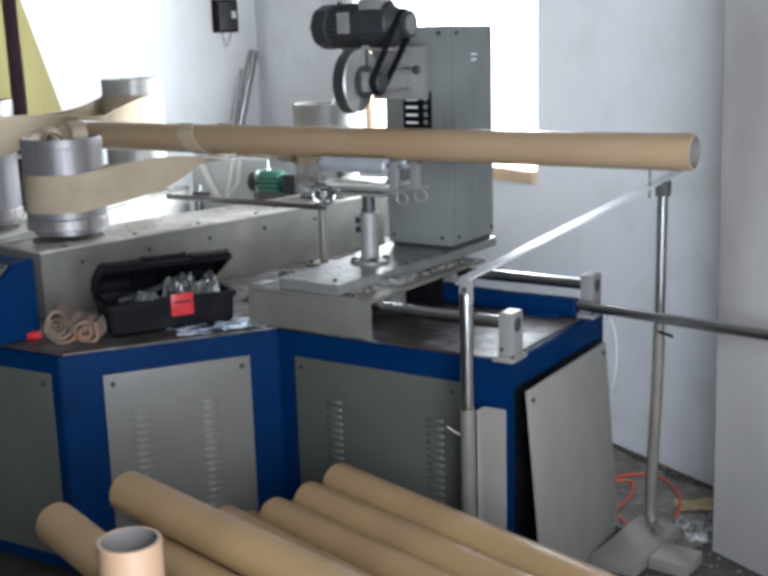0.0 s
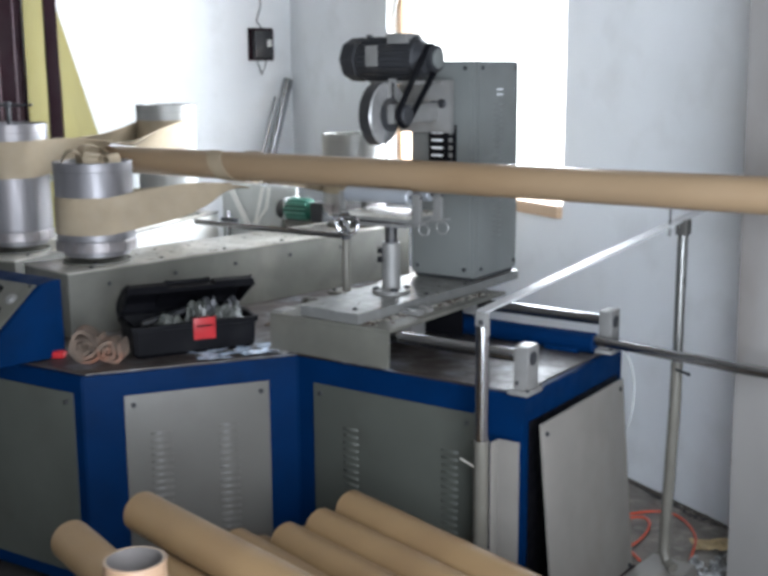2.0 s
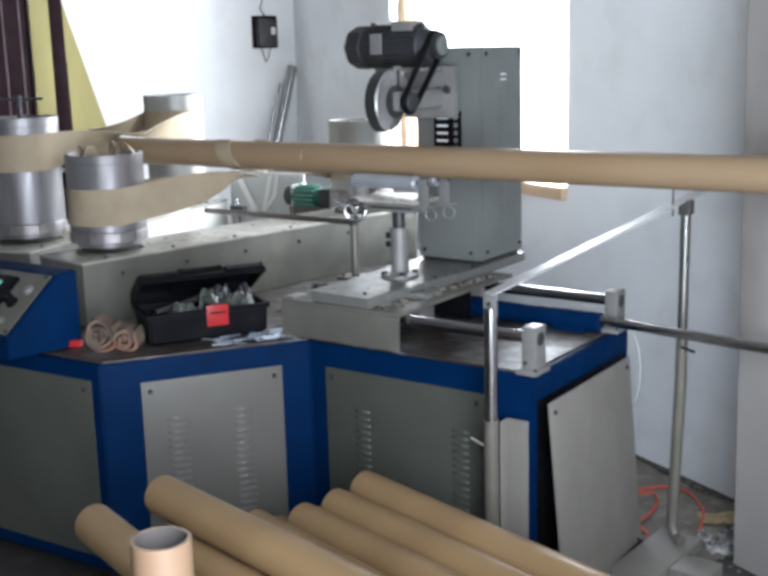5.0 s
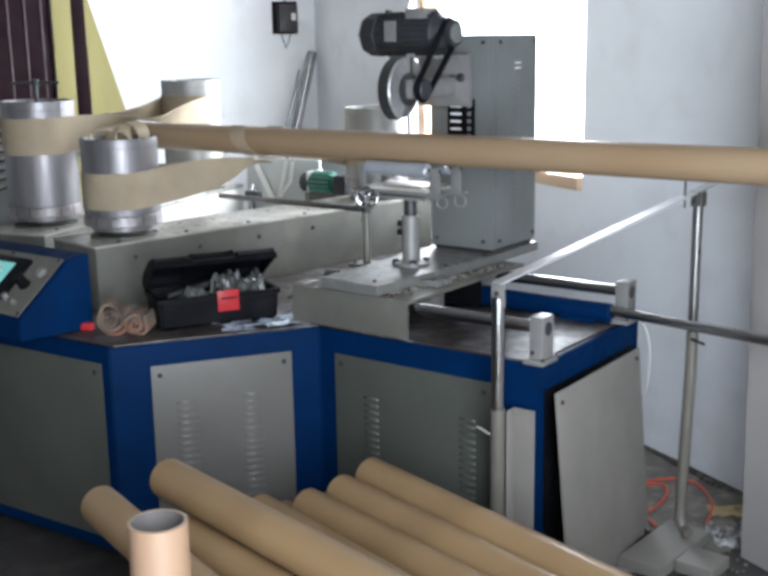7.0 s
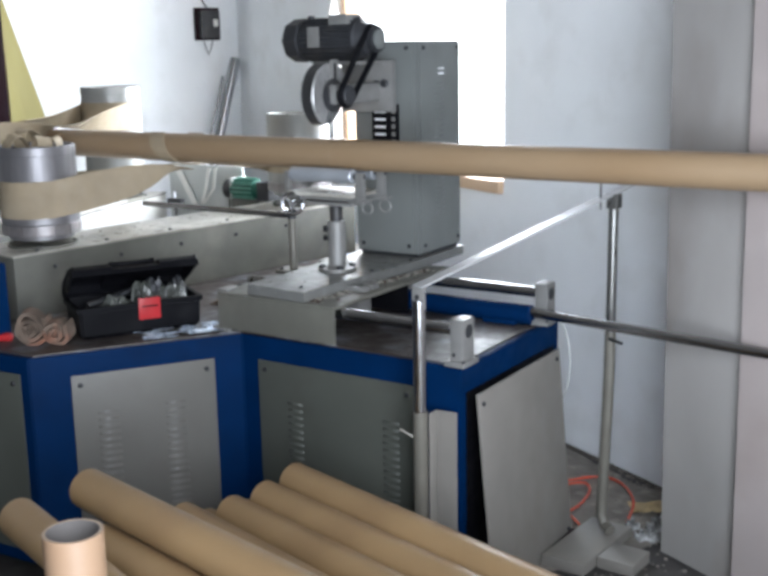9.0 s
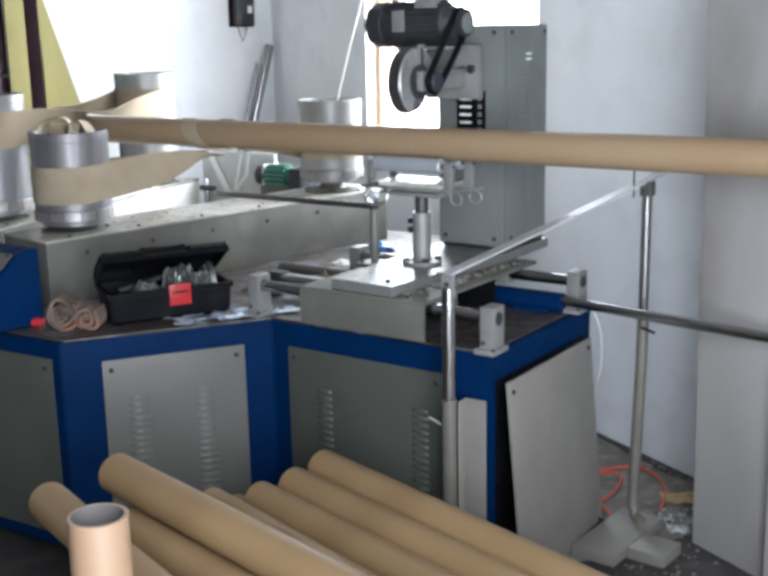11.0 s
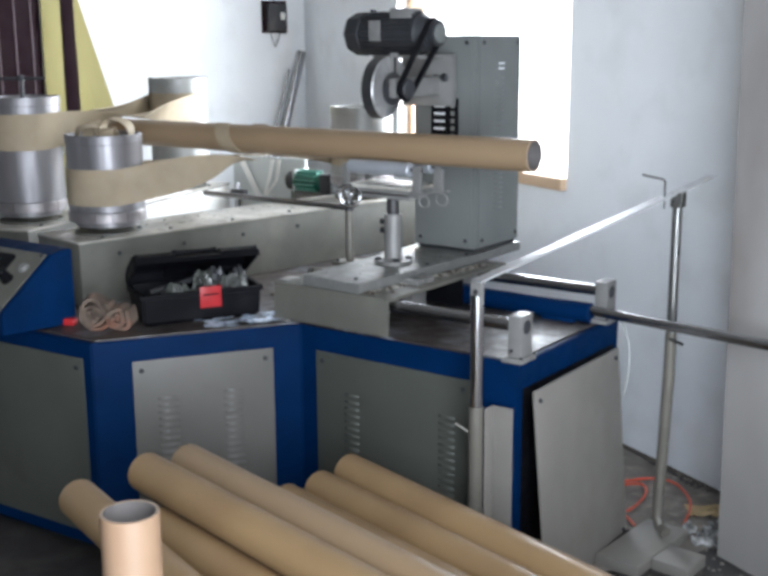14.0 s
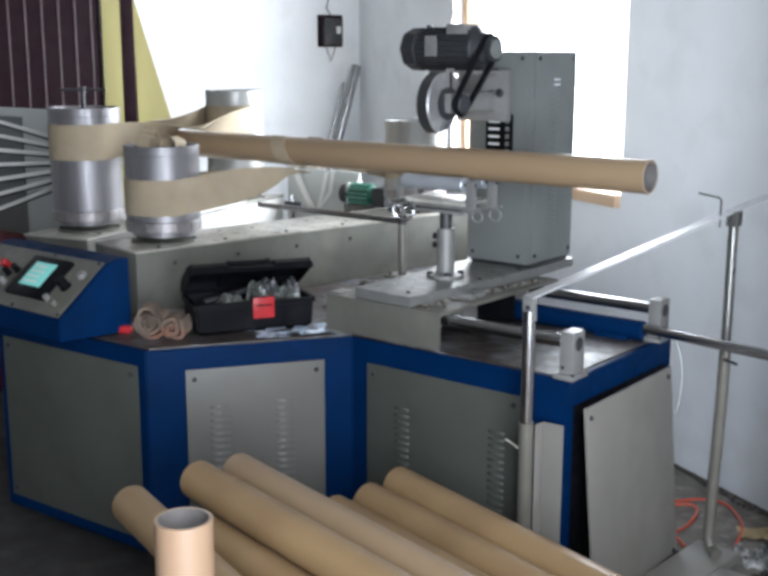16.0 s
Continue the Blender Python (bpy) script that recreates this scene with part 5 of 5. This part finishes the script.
# ---- on the floor ----
def floor_things():
    bm = new_bm()
    # a wide loop and a small loop that cross beside the stand
    for z, line in ((0.011, [(-0.28, 0.8), (-0.2, 0.92), (-0.116, 1.02), (-0.035, 1.13), (0.052, 1.14), (0.144, 1.045), (0.2, 0.945), (0.235, 0.778)]),
                    (0.014, [(-0.24, 0.82), (-0.16, 0.92), (-0.097, 0.985), (-0.04, 1.05), (0.012, 0.99), (0.035, 0.847), (0.022, 0.735), (-0.04, 0.66)]),
                    (0.021, [(-0.1, 0.87), (0.0, 0.757), (0.06, 0.7), (0.105, 0.655)])):
        for _ in range(2):
            line = [line[0]] + [(p[0] + f * (q[0] - p[0]), p[1] + f * (q[1] - p[1])) for p, q in zip(line, line[1:]) for f in (0.25, 0.75)] + [line[-1]]
        sweep(bm, [(x, y, z + 0.002 * math.sin(9 * x)) for x, y in line], 0.0048, 8)
    ob = new("air_hose", mesh_of("air_hose", bm, ORANGE))
    tagged(ob, "coil of orange red plastic air hose on the floor", "hose")
    rng = random.Random(4)
    bm = new_bm()
    for k in range(700):
        u, v = rng.gauss(4.1, 0.24), 0.02 + abs(rng.gauss(0.12, 0.16))
        if u > 4.44 and v < 0.4:
            v += 0.4
        p = ROOM @ Vector((u, -v, 0))
        s = rng.uniform(0.002, 0.008)
        made = bmesh.ops.create_icosphere(bm, subdivisions=1, radius=s)["verts"]
        for w in made:
            w.co = Vector((w.co.x * rng.uniform(0.7, 1.4), w.co.y * rng.uniform(0.7, 1.4), w.co.z * 0.6)) + Vector((p.x, p.y, s * 0.3))
    ob = new("rubble", mesh_of("rubble", bm, material("pale_rubble", (0.16, 0.142, 0.125), 0.9, var=0.4, scale=30, bump=0.4), False))
    tagged(ob, "loose pale plaster rubble and scraps beside the wall", "rubble", kind="stuff")
    bm = new_bm()
    for k in range(220):
        u = 3.0 + 1.46 * k / 220
        p = ROOM @ Vector((u, -0.012 - 0.01 * rng.random(), 0))
        s = rng.uniform(0.005, 0.014)
        made = bmesh.ops.create_icosphere(bm, subdivisions=1, radius=s)["verts"]
        bmesh.ops.translate(bm, verts=made, vec=(p.x, p.y, -s * 0.2))
    ob = new("wall_foot_dirt", mesh_of("wall_foot_dirt", bm, material("dark_dirt", (0.1, 0.085, 0.07), 0.95, var=0.4, scale=20, bump=0.4), False))
    tagged(ob, "dark dirt gathered along the foot of the wall", "dirt", kind="stuff")
    # pale dust trodden on the concrete by the wall; lit floor in its colour
    bm = new_bm()
    made = bmesh.ops.create_grid(bm, x_segments=48, y_segments=30, size=0.5)["verts"]
    for v in made:
        u, w = 3.75 + v.co.x * 1.38, 0.46 + v.co.y * 0.9
        edge = max(abs(v.co.x), abs(v.co.y)) * 2
        p = ROOM @ Vector((u + 0.05 * noise.noise(Vector((w * 6, 1, 0))), -w - 0.05 * noise.noise(Vector((u * 6, 0, 2))), 0))
        v.co = Vector((p.x, p.y, 0.0035 + 0.004 * abs(noise.noise(p * 9)) - 0.012 * max(0, edge - 0.86) / 0.14))
    ob = new("lit_floor_dust", mesh_of("lit_floor_dust", bm, material("lit_trodden_dust", (0.155, 0.138, 0.12), 0.95, var=0.4, scale=9, bump=0.6, grain=60, stain=((0.3, 0.275, 0.24), 0.7, 13))))
    tagged(ob, "trodden dust and grit on the concrete, paler as lit floor", "dust", kind="stuff")
    bm = new_bm()
    for k in range(9):
        p = Vector((0.325 + rng.gauss(0, 0.03), 0.74 + rng.gauss(0, 0.05), 0.006))
        rows = []
        a0 = rng.uniform(0, 6)
        for j in range(14):
            q = a0 + j * 0.42
            rows.append((p + Vector((0.02 * math.cos(q) + 0.003 * j, 0.022 * math.sin(q), 0.006 + 0.014 * abs(math.sin(q * 1.7 + k)))), (0.004 * math.sin(q), 0.008, 0.009)))
        ribbon(bm, rows, 0.0012)
    ob = new("film_scrap", mesh_of("film_scrap", bm, material("clear_film_scrap", (0.2, 0.2, 0.195), 0.18, var=0.6, scale=40, bump=0.3, stain=((0.4, 0.4, 0.4), 0.8, 40))))
    tagged(ob, "tangle of clear plastic film scraps by the column", "plastic film", kind="stuff")
    bm = new_bm()
    bmesh.ops.create_grid(bm, x_segments=14, y_segments=10, size=0.5)
    for v in bm.verts:
        v.co = Vector((v.co.x * 0.16, v.co.y * 0.1, 0.006 + 0.02 * abs(noise.noise(v.co * 5))))
    ob = new("cardboard_scrap", mesh_of("cardboard_scrap", bm, material("old_cardboard", (0.4, 0.3, 0.16), 0.9, var=0.3, scale=14, bump=0.3)))
    ob.matrix_world = pose(0.262, 0.955, 0, 0, 0, 35)
    tagged(ob, "torn brown cardboard scrap on the floor", "cardboard")


floor_things()


# ---- what moves ----
FEED = 0.103
END0 = 0.41


def motions():
    steps = [0.5 * k for k in range(24)] + [11.7, 11.8]
    walk(winding, [(t, pose(END0 - CUT_LEN + FEED * t - 2.9, AXY, AXZ)) for t in steps + [0.5 * k for k in range(24, 33)]])
    x0 = END0 - CUT_LEN - 0.0005
    walk(cut, [(t, pose(x0 + FEED * t, AXY, AXZ)) for t in steps] + [
               (11.9, pose(-0.345, 0.315, 1.27, 0, 0, 0.5)), (12.0, pose(-0.315, 0.27, 1.155, 0, -0.6, 3.4)), (12.1, pose(-0.385, 0.33, 1.18, 0, -0.3, 2.0)), (12.3, pose(-0.38, 0.25, 1.15, 0, -0.8, 3.2)), (12.5, pose(-0.375, 0.186, 1.131, 0, -1, 3.7)),
               (12.8, pose(-0.45, 0.098, 1.108, 0, -1, 3.0)), (13.0, pose(-0.542, -0.026, 1.076, 0, 0, -1.1)), (13.2, pose(-0.588, -0.25, 1.1, 0, 0.2, -6)), (13.3, pose(-0.527, -0.38, 1.045, 0, 0, -6.7)),
               (13.4, pose(-0.491, -0.52, 0.899, 0, -1.2, -6.7)), (13.5, pose(-0.44, -0.62, 0.668, 0, -2.3, -7)), (13.6, pose(-0.516, -0.67, 0.588, 0, 0, -9)), (13.75, pose(-0.53, -0.73, 0.575, 0, 0, -11)), (13.9, pose(-0.546, -0.806, 0.573, 0, 0, -12.9)), (14.1, pose(-0.546, -0.812, 0.572, 0, 0, -13.1)), (16.0, pose(-0.546, -0.812, 0.572, 0, 0, -13.1))])
    home = Vector((-0.45, 0, H))
    walk(CARRIAGE, [(t, Matrix.Translation(home + Vector((d, 0, 0)))) for t, d in
                    ((0.0, 0.0), (4.0, 0.0), (8.3, 0.0), (8.7, 0.0), (9.2, 0.04), (10.0, 0.125), (10.6, 0.185), (11.0, 0.24), (11.3, 0.25), (11.7, 0.245), (12.0, 0.108), (12.2, 0.03), (12.4, 0.0), (12.7, 0.0), (14.0, 0.0), (16.0, 0.0))])
    walk(SAW, [(t, Matrix.Translation((0, 0, d))) for t, d in ((0.0, 0.0), (8.6, 0.0), (9.0, 0.0), (9.5, -0.115), (10.0, -0.15), (10.4, -0.07), (10.7, 0.0), (11.0, 0.0), (16.0, 0.0))])
    for ob, way in ((drums1[0], 1), (drums1[1], 1), (drums2[0], -1), (drums2[1], -1)):
        m = ob.matrix_basis.copy()
        walk(ob, [(float(t), m @ Matrix.Rotation(way * radians(55) * t, 4, "Z")) for t in range(17)])


motions()
